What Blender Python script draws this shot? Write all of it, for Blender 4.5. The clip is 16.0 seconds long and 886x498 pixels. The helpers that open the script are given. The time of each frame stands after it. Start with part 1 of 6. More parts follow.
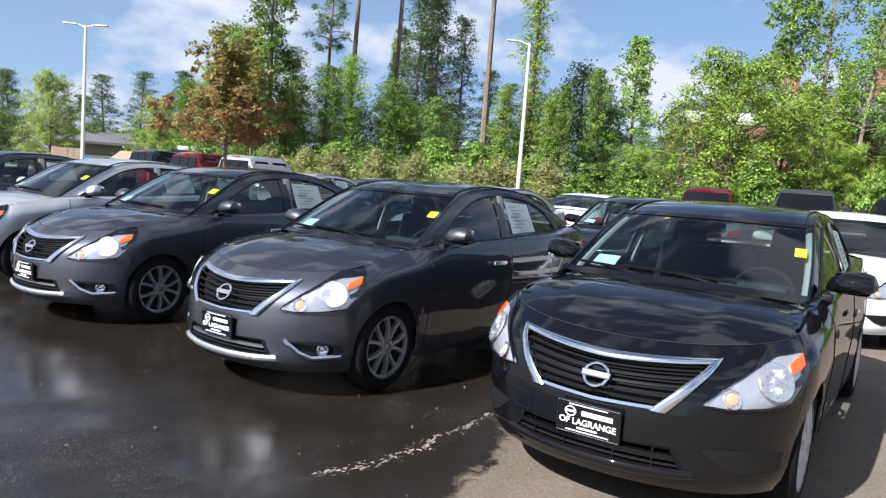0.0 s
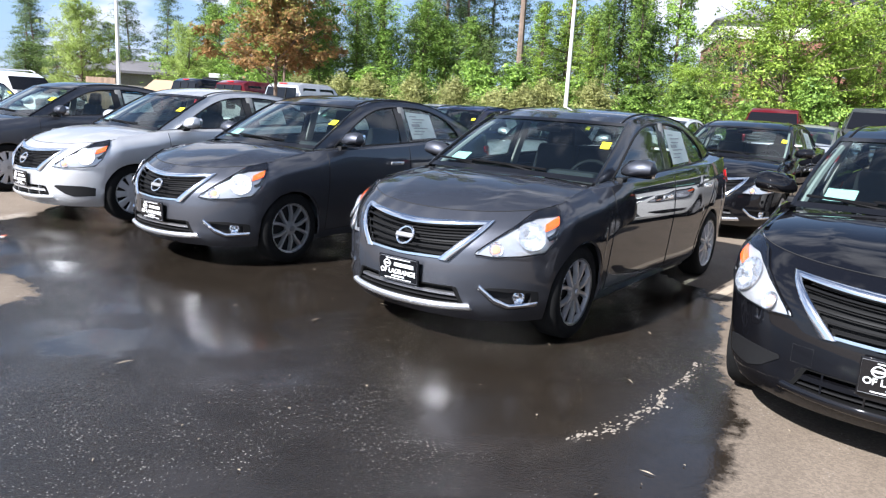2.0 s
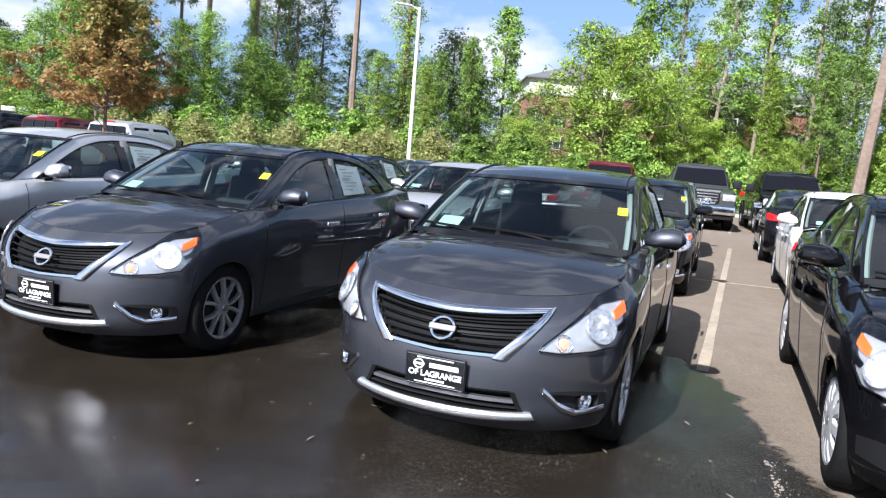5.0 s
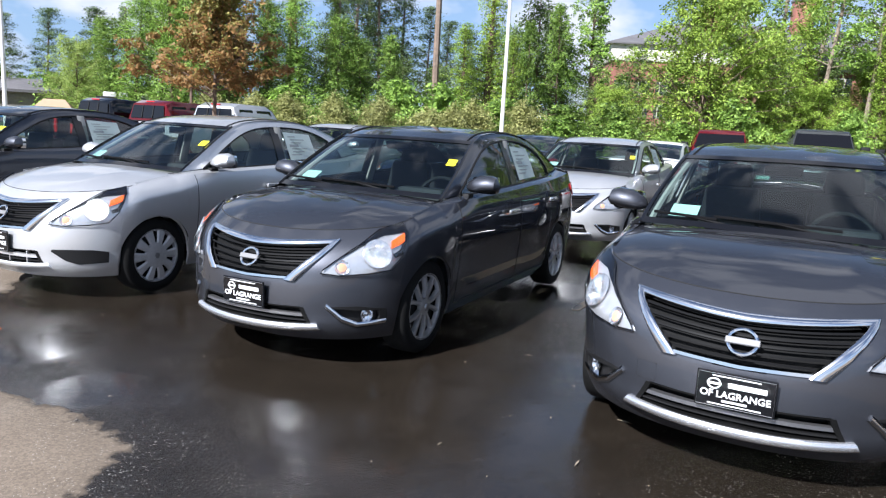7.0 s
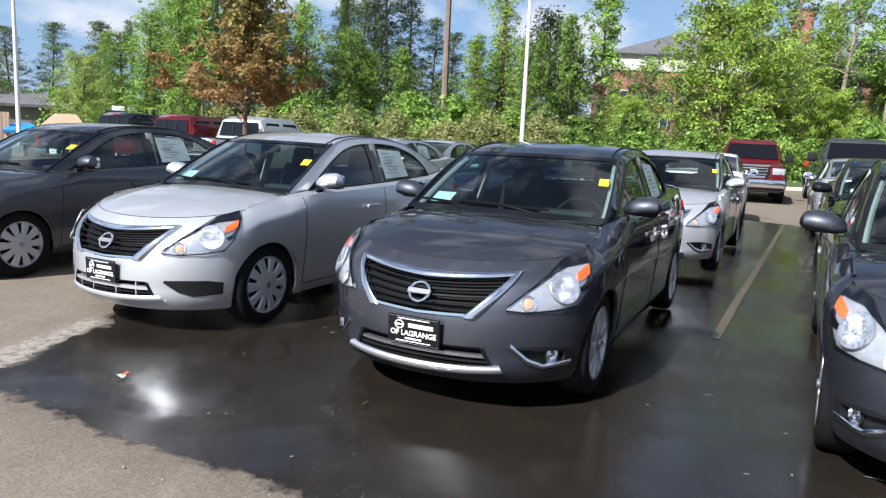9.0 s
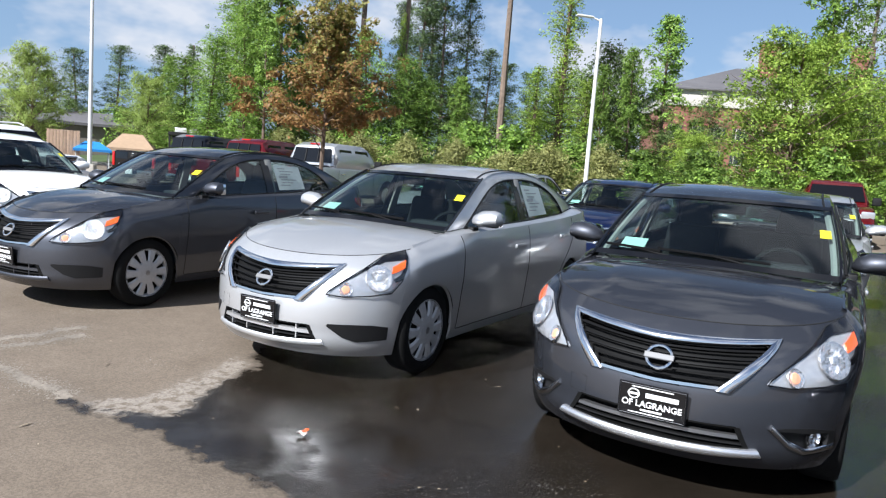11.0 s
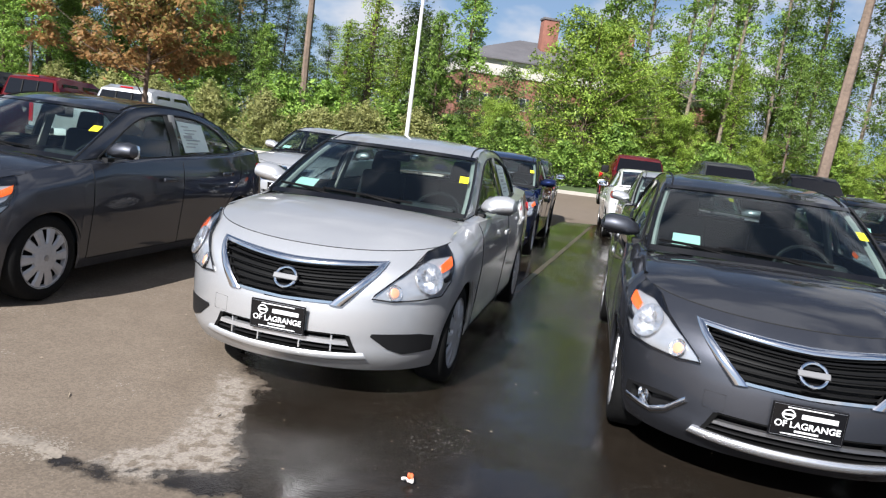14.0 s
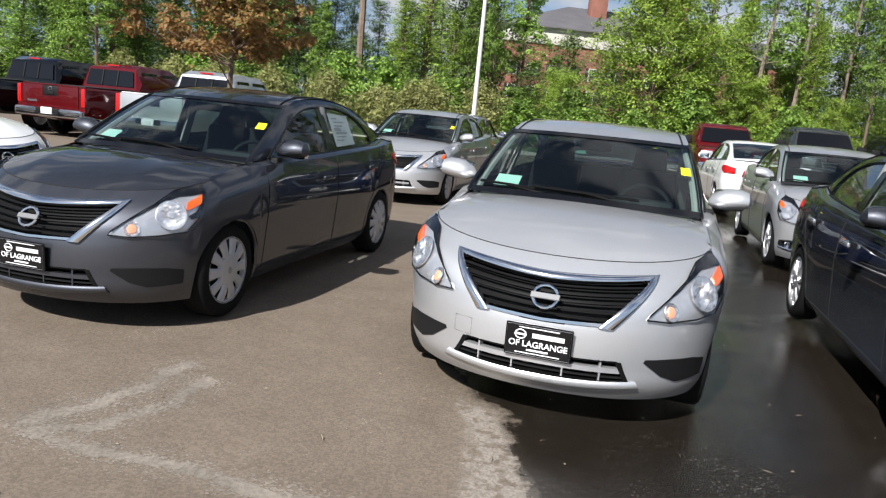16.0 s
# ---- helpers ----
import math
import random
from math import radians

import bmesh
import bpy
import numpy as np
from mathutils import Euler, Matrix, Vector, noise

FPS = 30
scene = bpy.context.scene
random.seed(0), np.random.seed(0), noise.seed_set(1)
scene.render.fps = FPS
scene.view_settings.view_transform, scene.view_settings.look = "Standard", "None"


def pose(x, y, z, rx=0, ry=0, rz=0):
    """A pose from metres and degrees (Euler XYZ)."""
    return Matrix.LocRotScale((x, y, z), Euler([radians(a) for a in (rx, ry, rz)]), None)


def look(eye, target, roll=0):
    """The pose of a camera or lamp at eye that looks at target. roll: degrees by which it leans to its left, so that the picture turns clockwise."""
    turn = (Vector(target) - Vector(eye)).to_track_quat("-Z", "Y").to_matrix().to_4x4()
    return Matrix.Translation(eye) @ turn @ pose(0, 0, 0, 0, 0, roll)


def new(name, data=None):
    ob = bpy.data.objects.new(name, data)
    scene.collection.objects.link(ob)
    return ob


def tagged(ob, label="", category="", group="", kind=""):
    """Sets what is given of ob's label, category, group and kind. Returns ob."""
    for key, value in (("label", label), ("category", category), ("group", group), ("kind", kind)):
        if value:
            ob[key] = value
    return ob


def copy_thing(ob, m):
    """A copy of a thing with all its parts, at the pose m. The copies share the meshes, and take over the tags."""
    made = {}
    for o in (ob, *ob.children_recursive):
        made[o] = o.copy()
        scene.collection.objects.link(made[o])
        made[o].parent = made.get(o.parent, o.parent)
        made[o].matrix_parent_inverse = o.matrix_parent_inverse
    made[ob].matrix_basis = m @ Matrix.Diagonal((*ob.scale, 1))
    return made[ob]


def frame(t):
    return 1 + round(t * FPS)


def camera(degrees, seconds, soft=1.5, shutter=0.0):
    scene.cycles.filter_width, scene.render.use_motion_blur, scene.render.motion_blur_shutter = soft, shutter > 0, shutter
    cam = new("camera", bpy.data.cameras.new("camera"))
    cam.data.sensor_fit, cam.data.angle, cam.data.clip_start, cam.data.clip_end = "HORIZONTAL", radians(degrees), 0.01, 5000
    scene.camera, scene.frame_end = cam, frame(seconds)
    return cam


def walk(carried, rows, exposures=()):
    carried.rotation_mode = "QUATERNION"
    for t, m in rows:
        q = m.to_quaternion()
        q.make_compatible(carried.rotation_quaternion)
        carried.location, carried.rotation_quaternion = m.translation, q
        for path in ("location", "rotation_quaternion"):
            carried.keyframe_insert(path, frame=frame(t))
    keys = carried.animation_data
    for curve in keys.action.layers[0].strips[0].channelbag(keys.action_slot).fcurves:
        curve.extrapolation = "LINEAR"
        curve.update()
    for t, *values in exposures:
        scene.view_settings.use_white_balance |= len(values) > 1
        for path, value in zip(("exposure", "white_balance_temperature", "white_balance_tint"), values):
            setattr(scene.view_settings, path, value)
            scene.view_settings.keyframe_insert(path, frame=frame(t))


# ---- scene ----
cam = camera(64.2, 16.0, 1.25)
PATH = [
    (0, (0.581, 0.398, 1.48), (0.377, 2.379, 1.295), 4.2),
    (0.5, (0.294, 0.491, 1.474), (0.057, 2.464, 1.251), -0.4),
    (1, (-0.007, 0.52, 1.451), (-0.122, 2.508, 1.265), 5.0),
    (1.5, (-0.286, 0.534, 1.472), (-0.268, 2.513, 1.18), 5.6),
    (2, (-0.551, 0.691, 1.44), (-0.799, 2.635, 1.044), 3.3),
    (2.5, (-0.722, 0.813, 1.466), (-0.918, 2.786, 1.205), 3.5),
    (3, (-0.941, 0.942, 1.464), (-0.803, 2.928, 1.271), 3.6),
    (3.2, (-1.057, 1.003, 1.456), (-0.844, 2.983, 1.277), 2.5),
    (5.3, (-1.903, 1.634, 1.438), (-1.658, 3.599, 1.159), 5.1),
    (5.5, (-1.994, 1.687, 1.421), (-1.885, 3.652, 1.066), 4.9),
    (6, (-2.19, 1.87, 1.428), (-2.343, 3.841, 1.124), 3.6),
    (6.5, (-2.391, 1.981, 1.406), (-2.279, 3.966, 1.19), 6.0),
    (7, (-2.665, 2.058, 1.458), (-2.616, 4.03, 1.128), 3.1),
    (7.5, (-2.919, 2.23, 1.446), (-2.99, 4.191, 1.06), 1.4),
    (8, (-3.175, 2.324, 1.453), (-3.365, 4.296, 1.176), 3.6),
    (8.5, (-3.488, 2.425, 1.465), (-3.365, 4.408, 1.241), 3.6),
    (9, (-3.709, 2.527, 1.454), (-3.652, 4.503, 1.154), 2.6),
    (9.5, (-3.942, 2.653, 1.472), (-4.162, 4.625, 1.218), 0.9),
    (9.7, (-4.029, 2.7, 1.459), (-4.17, 4.678, 1.199), 3.4),
    (11.8, (-5.158, 3.137, 1.455), (-5.057, 5.123, 1.247), 3.2),
    (12, (-5.28, 3.174, 1.465), (-5.043, 5.148, 1.247), 3.2),
    (12.5, (-5.495, 3.305, 1.455), (-5.114, 5.251, 1.196), 5.0),
    (13, (-5.733, 3.511, 1.447), (-5.481, 5.463, 1.09), 4.9),
    (13.5, (-5.956, 3.649, 1.43), (-5.612, 5.601, 1.168), 8.6),
    (14, (-6.234, 3.792, 1.446), (-5.67, 5.689, 1.16), 7.5),
    (14.5, (-6.463, 4.004, 1.422), (-6.143, 5.931, 0.993), 6.3),
    (15, (-6.655, 4.182, 1.447), (-6.508, 6.141, 1.075), 6.9),
    (15.5, (-6.93, 4.382, 1.442), (-6.53, 6.31, 1.086), 4.8),
    (16, (-7.169, 4.553, 1.441), (-6.723, 6.467, 1.067), 5.5),
]
walk(cam, [(t, look(eye, target, roll)) for t, eye, target, roll in PATH],
     exposures=[(0, 1.14, 6030, 13), (1, 1.26, 6030, 13), (2, 1.53, 6030, 13), (3, 1.43, 6000, 13), (5.5, 1.38, 5960, 13), (9, 1.09, 5980, 11),
                (9.5, 1.06, 6030, 10), (12, 0.94, 6050, 11), (14, 0.93, 6270, 12), (15, 0.72, 6320, 11), (15.5, 0.60, 6350, 10), (16, 0.70, 6350, 11)])

# ---- daylight ----
SUN_FROM = Vector((-0.80, -0.87, 1.0)).normalized()
world = bpy.data.worlds.new("world")
scene.world = world
world.use_nodes = True
wn, wl = world.node_tree.nodes, world.node_tree.links
wn.clear()
sky = wn.new("ShaderNodeTexSky")
sky.sky_type = "NISHITA"
sky.sun_disc = False
sky.sun_elevation = math.asin(SUN_FROM.z)
sky.sun_rotation = math.atan2(SUN_FROM.x, SUN_FROM.y)
sky.air_density, sky.dust_density, sky.ozone_density = 0.95, 0.8, 1.5
wtc = wn.new("ShaderNodeTexCoord")
wmap = wn.new("ShaderNodeMapping")
wmap.inputs["Scale"].default_value = (2.1, 2.1, 3.9)
wmap.inputs["Location"].default_value = (0.35, 0.1, 0.0)
cloud = wn.new("ShaderNodeTexNoise")
cloud.inputs["Scale"].default_value = 1.9
cloud.inputs["Detail"].default_value = 5.0
cloud.inputs["Roughness"].default_value = 0.55
cramp = wn.new("ShaderNodeValToRGB")
cramp.color_ramp.elements[0].position, cramp.color_ramp.elements[0].color = 0.49, (0, 0, 0, 1)
cramp.color_ramp.elements[1].position, cramp.color_ramp.elements[1].color = 0.62, (0.95, 0.95, 0.95, 1)
cmix = wn.new("ShaderNodeMixRGB")
cmix.inputs["Color2"].default_value = (8.0, 8.15, 8.5, 1)
wbg = wn.new("ShaderNodeBackground")
wbg.inputs["Strength"].default_value = 0.051
wout = wn.new("ShaderNodeOutputWorld")
wl.new(wtc.outputs["Generated"], wmap.inputs["Vector"])
wl.new(wmap.outputs["Vector"], cloud.inputs["Vector"])
wl.new(cloud.outputs["Fac"], cramp.inputs["Fac"])
wl.new(cramp.outputs["Color"], cmix.inputs["Fac"])
# pale haze low over the horizon
wsep = wn.new("ShaderNodeSeparateXYZ")
wl.new(wtc.outputs["Generated"], wsep.inputs[0])
low = wn.new("ShaderNodeMapRange")
low.inputs["From Min"].default_value, low.inputs["From Max"].default_value = 0.0, 0.62
low.inputs["To Min"].default_value, low.inputs["To Max"].default_value = 0.72, 0.0
wl.new(wsep.outputs[2], low.inputs["Value"])
haze = wn.new("ShaderNodeMixRGB")
haze.inputs["Color2"].default_value = (3.6, 5.4, 8.0, 1)
wl.new(low.outputs[0], haze.inputs["Fac"])
wl.new(sky.outputs["Color"], haze.inputs["Color1"])
wl.new(haze.outputs["Color"], cmix.inputs["Color1"])
wl.new(cmix.outputs["Color"], wbg.inputs["Color"])
wl.new(wbg.outputs["Background"], wout.inputs["Surface"])
sun_data = bpy.data.lights.new("sun", "SUN")
sun_data.energy = 5.0
sun_data.angle = radians(0.55)
sun_data.color = (1.0, 0.975, 0.93)
sun = new("sun", sun_data)
sun.matrix_world = look(SUN_FROM * 50, (0, 0, 0))


# ---- materials ----
def mat_base(name):
    m = bpy.data.materials.new(name)
    m.use_nodes = True
    n, l = m.node_tree.nodes, m.node_tree.links
    return m, n, l, n["Principled BSDF"]


def mat(name, color, rough=0.5, metal=0.0, grain=0.0, scale=20.0, bump=0.0, coat=0.0, spec=0.5, rand=0.0, detail=6.0):
    """A surface with noise in colour at two scales, fine relief, and spread between pieces."""
    m, n, l, b = mat_base(name)
    b.inputs["Roughness"].default_value = rough
    b.inputs["Metallic"].default_value = metal
    b.inputs["Coat Weight"].default_value = coat
    b.inputs["Coat Roughness"].default_value = 0.03
    b.inputs["Specular IOR Level"].default_value = spec
    b.inputs["Base Color"].default_value = (*color, 1)
    tc = n.new("ShaderNodeTexCoord")
    if grain > 0 or bump > 0:
        nz = n.new("ShaderNodeTexNoise")
        nz.inputs["Scale"].default_value = scale
        nz.inputs["Detail"].default_value = detail
        l.new(tc.outputs["Object"], nz.inputs["Vector"])
    if grain > 0:
        nb = n.new("ShaderNodeTexNoise")
        nb.inputs["Scale"].default_value = scale * 0.09
        nb.inputs["Detail"].default_value = 4
        l.new(tc.outputs["Object"], nb.inputs["Vector"])
        add = n.new("ShaderNodeMath")
        add.operation = "ADD"
        l.new(nz.outputs["Fac"], add.inputs[0])
        l.new(nb.outputs["Fac"], add.inputs[1])
        ramp = n.new("ShaderNodeMapRange")
        ramp.inputs["From Min"].default_value, ramp.inputs["From Max"].default_value = 0.6, 1.4
        ramp.inputs["To Min"].default_value, ramp.inputs["To Max"].default_value = 1 - grain, 1 + grain
        l.new(add.outputs[0], ramp.inputs["Value"])
        mul = n.new("ShaderNodeVectorMath")
        mul.operation = "SCALE"
        mul.inputs[0].default_value = color
        l.new(ramp.outputs[0], mul.inputs["Scale"])
        last = mul.outputs[0]
        if rand > 0:
            oi = n.new("ShaderNodeObjectInfo")
            rr = n.new("ShaderNodeMapRange")
            rr.inputs["To Min"].default_value, rr.inputs["To Max"].default_value = 1 - rand, 1 + rand
            l.new(oi.outputs["Random"], rr.inputs["Value"])
            m2 = n.new("ShaderNodeVectorMath")
            m2.operation = "SCALE"
            l.new(last, m2.inputs[0])
            l.new(rr.outputs[0], m2.inputs["Scale"])
            last = m2.outputs[0]
        l.new(last, b.inputs["Base Color"])
    if bump > 0:
        bp = n.new("ShaderNodeBump")
        bp.inputs["Strength"].default_value = bump
        bp.inputs["Distance"].default_value = 0.02
        l.new(nz.outputs["Fac"], bp.inputs["Height"])
        l.new(bp.outputs["Normal"], b.inputs["Normal"])
    return m


def paint_mat(name, color, metal, rough, flake=0.25):
    """Car paint: a flaked base under a slightly dusty clear coat."""
    m, n, l, b = mat_base(name)
    tc = n.new("ShaderNodeTexCoord")
    fl = n.new("ShaderNodeTexNoise")
    fl.inputs["Scale"].default_value = 900
    fl.inputs["Detail"].default_value = 1
    du = n.new("ShaderNodeTexNoise")
    du.inputs["Scale"].default_value = 3.0
    du.inputs["Detail"].default_value = 8
    for q in (fl, du):
        l.new(tc.outputs["Object"], q.inputs["Vector"])
    r1 = n.new("ShaderNodeMapRange")
    r1.inputs["From Min"].default_value, r1.inputs["From Max"].default_value = 0.3, 0.7
    r1.inputs["To Min"].default_value, r1.inputs["To Max"].default_value = 1 - flake, 1 + flake
    l.new(fl.outputs["Fac"], r1.inputs["Value"])
    sc = n.new("ShaderNodeVectorMath")
    sc.operation = "SCALE"
    sc.inputs[0].default_value = color
    l.new(r1.outputs[0], sc.inputs["Scale"])
    l.new(sc.outputs[0], b.inputs["Base Color"])
    r2 = n.new("ShaderNodeMapRange")
    r2.inputs["From Min"].default_value, r2.inputs["From Max"].default_value = 0.35, 0.75
    r2.inputs["To Min"].default_value, r2.inputs["To Max"].default_value = 0.01, 0.05
    l.new(du.outputs["Fac"], r2.inputs["Value"])
    l.new(r2.outputs[0], b.inputs["Coat Roughness"])
    b.inputs["Metallic"].default_value = metal
    b.inputs["Roughness"].default_value = rough
    b.inputs["Coat Weight"].default_value = 1.0
    b.inputs["Specular IOR Level"].default_value = 0.0
    b.inputs["Specular Tint"].default_value = (0.06, 0.06, 0.065, 1)  # flakes darken towards grazing
    return m


def glass_mat(name, tint, blend=0.06, rough=0.0, dust_haze=0.0):
    """Thin glass: tinted see-through, gloss rising towards grazing."""
    m, n, l, b = mat_base(name)
    n.remove(b)
    tr = n.new("ShaderNodeBsdfTransparent")
    tr.inputs["Color"].default_value = (*tint, 1)
    gl = n.new("ShaderNodeBsdfGlossy")
    gl.inputs["Roughness"].default_value = rough
    gl.inputs["Color"].default_value = (0.95, 0.97, 1, 1)
    lw = n.new("ShaderNodeLayerWeight")
    lw.inputs["Blend"].default_value = 0.5
    pw = n.new("ShaderNodeMath")
    pw.operation = "POWER"
    pw.inputs[1].default_value = 4.5
    l.new(lw.outputs["Facing"], pw.inputs[0])
    sc = n.new("ShaderNodeMath")
    sc.operation = "MULTIPLY_ADD"
    sc.inputs[1].default_value, sc.inputs[2].default_value = 1 - blend, blend
    l.new(pw.outputs[0], sc.inputs[0])
    mx = n.new("ShaderNodeMixShader")
    l.new(sc.outputs[0], mx.inputs[0])
    l.new(tr.outputs[0], mx.inputs[1])
    l.new(gl.outputs[0], mx.inputs[2])
    last = mx
    # teal diffuse film: dust, with the sky's hazy reflection painted into its colour
    if dust_haze > 0:
        tc = n.new("ShaderNodeTexCoord")
        nz = n.new("ShaderNodeTexNoise")
        nz.inputs["Scale"].default_value, nz.inputs["Detail"].default_value = 2.5, 7
        l.new(tc.outputs["Object"], nz.inputs["Vector"])
        rr = n.new("ShaderNodeMapRange")
        rr.inputs["From Min"].default_value, rr.inputs["From Max"].default_value = 0.3, 0.7
        rr.inputs["To Min"].default_value, rr.inputs["To Max"].default_value = dust_haze * 0.5, dust_haze * 1.5
        l.new(nz.outputs["Fac"], rr.inputs["Value"])
        df = n.new("ShaderNodeBsdfDiffuse")
        df.inputs["Color"].default_value = (0.50, 0.62, 0.64, 1)
        last = n.new("ShaderNodeMixShader")
        l.new(rr.outputs[0], last.inputs[0])
        l.new(mx.outputs[0], last.inputs[1])
        l.new(df.outputs[0], last.inputs[2])
    l.new(last.outputs[0], n["Material Output"].inputs["Surface"])
    return m


def leaf_mat(name, color, light, spread=0.35, trans=0.35):
    m, n, l, b = mat_base(name)
    geo = n.new("ShaderNodeNewGeometry")
    mixc = n.new("ShaderNodeMixRGB")
    mixc.inputs["Color1"].default_value = (*color, 1)
    mixc.inputs["Color2"].default_value = (*light, 1)
    few = n.new("ShaderNodeMath")
    few.operation = "POWER"
    few.inputs[1].default_value = 1.1
    l.new(geo.outputs["Random Per Island"], few.inputs[0])
    l.new(few.outputs[0], mixc.inputs["Fac"])
    oi = n.new("ShaderNodeObjectInfo")
    hs = n.new("ShaderNodeHueSaturation")
    rr = n.new("ShaderNodeMapRange")
    rr.inputs["To Min"].default_value, rr.inputs["To Max"].default_value = 1 - spread, 1 + spread
    l.new(oi.outputs["Random"], rr.inputs["Value"])
    l.new(rr.outputs[0], hs.inputs["Value"])
    l.new(mixc.outputs[0], hs.inputs["Color"])
    l.new(hs.outputs[0], b.inputs["Base Color"])
    b.inputs["Roughness"].default_value = 0.55
    b.inputs["Specular IOR Level"].default_value = 0.3
    tl = n.new("ShaderNodeBsdfTranslucent")
    l.new(hs.outputs[0], tl.inputs["Color"])
    mx = n.new("ShaderNodeMixShader")
    mx.inputs[0].default_value = trans
    l.new(b.outputs[0], mx.inputs[1])
    l.new(tl.outputs[0], mx.inputs[2])
    l.new(mx.outputs[0], n["Material Output"].inputs["Surface"])
    return m


PAINT = {
    "black": paint_mat("paint_black", (0.004, 0.004, 0.005), 0.0, 0.6, 0.2),
    "gunmetal": paint_mat("paint_gunmetal", (0.076, 0.080, 0.094), 0.90, 0.49),
    "silver": paint_mat("paint_silver", (0.63, 0.635, 0.645), 0.74, 0.40, 0.12),
    "white": paint_mat("paint_white", (0.78, 0.78, 0.77), 0.0, 0.3, 0.02),
    "blue": paint_mat("paint_blue", (0.007, 0.013, 0.048), 0.4, 0.35),
    "red": paint_mat("paint_red", (0.10, 0.006, 0.008), 0.3, 0.35),
    "grey_green": paint_mat("paint_grey_green", (0.06, 0.065, 0.062), 0.6, 0.4),
}
M_CHROME = mat("chrome", (0.82, 0.83, 0.85), 0.11, 1.0)
M_LIP = mat("bright_lip", (0.80, 0.80, 0.81), 0.26, 0.9)
M_SATIN = mat("satin_silver_trim", (0.34, 0.34, 0.35), 0.35, 0.9)
M_BADGE = mat("grey_badge", (0.16, 0.16, 0.165), 0.6, 0.3)
M_ALLOY = mat("alloy", (0.52, 0.52, 0.53), 0.3, 0.8, 0.1, 40)
M_COVER = mat("silver_painted_plastic", (0.45, 0.45, 0.46), 0.40, 0.3, 0.14, 40)
M_BLACK = mat("black_plastic", (0.009, 0.009, 0.0095), 0.55, 0, 0.15, 120, 0.05, 0.0, 0.22)
M_GLOSSBLACK = mat("gloss_black", (0.006, 0.006, 0.007), 0.12)
M_SLAT = mat("slat_black", (0.005, 0.005, 0.0055), 0.5, spec=0.08)
M_GRILLE = mat("grille_black", (0.003, 0.003, 0.003), 0.7, 0, 0.2, 150, 0.1, spec=0.15)
M_DARK = mat("dark_underside", (0.008, 0.008, 0.008), 0.9)
M_RUBBER = mat("tyre_rubber", (0.009, 0.009, 0.009), 0.85, 0, 0.25, 60, 0.2, spec=0.12)
M_CLOTH = mat("charcoal_cloth", (0.013, 0.013, 0.015), 0.95, 0, 0.3, 300, 0.2)
M_DASH = mat("dashboard_plastic", (0.014, 0.014, 0.015), 0.6, 0, 0.1, 200, 0.1)
M_TRIM_GREY = mat("light_grey_pillar_trim", (0.36, 0.35, 0.32), 0.7, 0, 0.05, 60)
M_WHITE = mat("white_print", (0.82, 0.82, 0.82), 0.5)
M_PAPER = mat("pale_green_paper", (0.56, 0.80, 0.68), 0.6, 0, 0.03, 30)
M_STICKER = mat("window_paper", (0.55, 0.63, 0.59), 0.6, 0, 0.05, 15)
M_INK = mat("grey_ink", (0.26, 0.29, 0.29), 0.6)
M_YELLOW = mat("yellow_tag", (0.80, 0.74, 0.02), 0.5)
M_AMBER = mat("amber_lens", (0.85, 0.12, 0.012), 0.15, 0, 0.1, 90, 0.1, 0.6)
M_PEACH = mat("peach_bulb", (0.80, 0.38, 0.22), 0.3)
M_REDLENS = mat("red_lens", (0.45, 0.01, 0.01), 0.12, 0, 0.1, 90, 0.1, 0.6)
M_REFLECTOR = mat("headlight_reflector", (0.62, 0.62, 0.63), 0.24, 0.65, 0.12, 18, 0.3)
M_BOWL = mat("lamp_bowl", (0.90, 0.90, 0.91), 0.13, 0.9, 0.1, 45, 0.7)
M_GLASS = glass_mat("windscreen_glass", (0.60, 0.71, 0.70), 0.055, 0.0, 0.003)
M_BACKGLASS = glass_mat("privacy_glass", (0.32, 0.38, 0.37), 0.06, 0.0, 0.01)
M_SIDEGLASS = glass_mat("side_glass", (0.52, 0.60, 0.57), 0.06, 0.0, 0.012)
M_LENS = glass_mat("clear_lens", (0.95, 0.96, 0.97), 0.05)


# ---- building helpers ----
def link_mesh(name, verts, faces, mats, smooth=True, sharp=35):
    me = bpy.data.meshes.new(name)
    me.from_pydata([tuple(v) for v in verts], [], [tuple(f) for f in faces])
    me.validate()
    for m in mats if isinstance(mats, (list, tuple)) else [mats]:
        me.materials.append(m)
    if smooth:
        me.polygons.foreach_set("use_smooth", [True] * len(me.polygons))
        me.set_sharp_from_angle(angle=radians(sharp))
    me.update()
    return me


def part(name, data, material=None, parent=None, label=""):
    """One mesh object under a thing or a part; data is a mesh or a bmesh."""
    if isinstance(data, bmesh.types.BMesh):
        me = bpy.data.meshes.new(name)
        data.to_mesh(me)
        data.free()
        me.materials.append(material)
        me.polygons.foreach_set("use_smooth", [True] * len(me.polygons))
        me.set_sharp_from_angle(angle=radians(35))
    else:
        me = data
    ob = new(name, me)
    if parent is not None:
        ob.parent = parent
    if label:
        tagged(ob, label)
    return ob


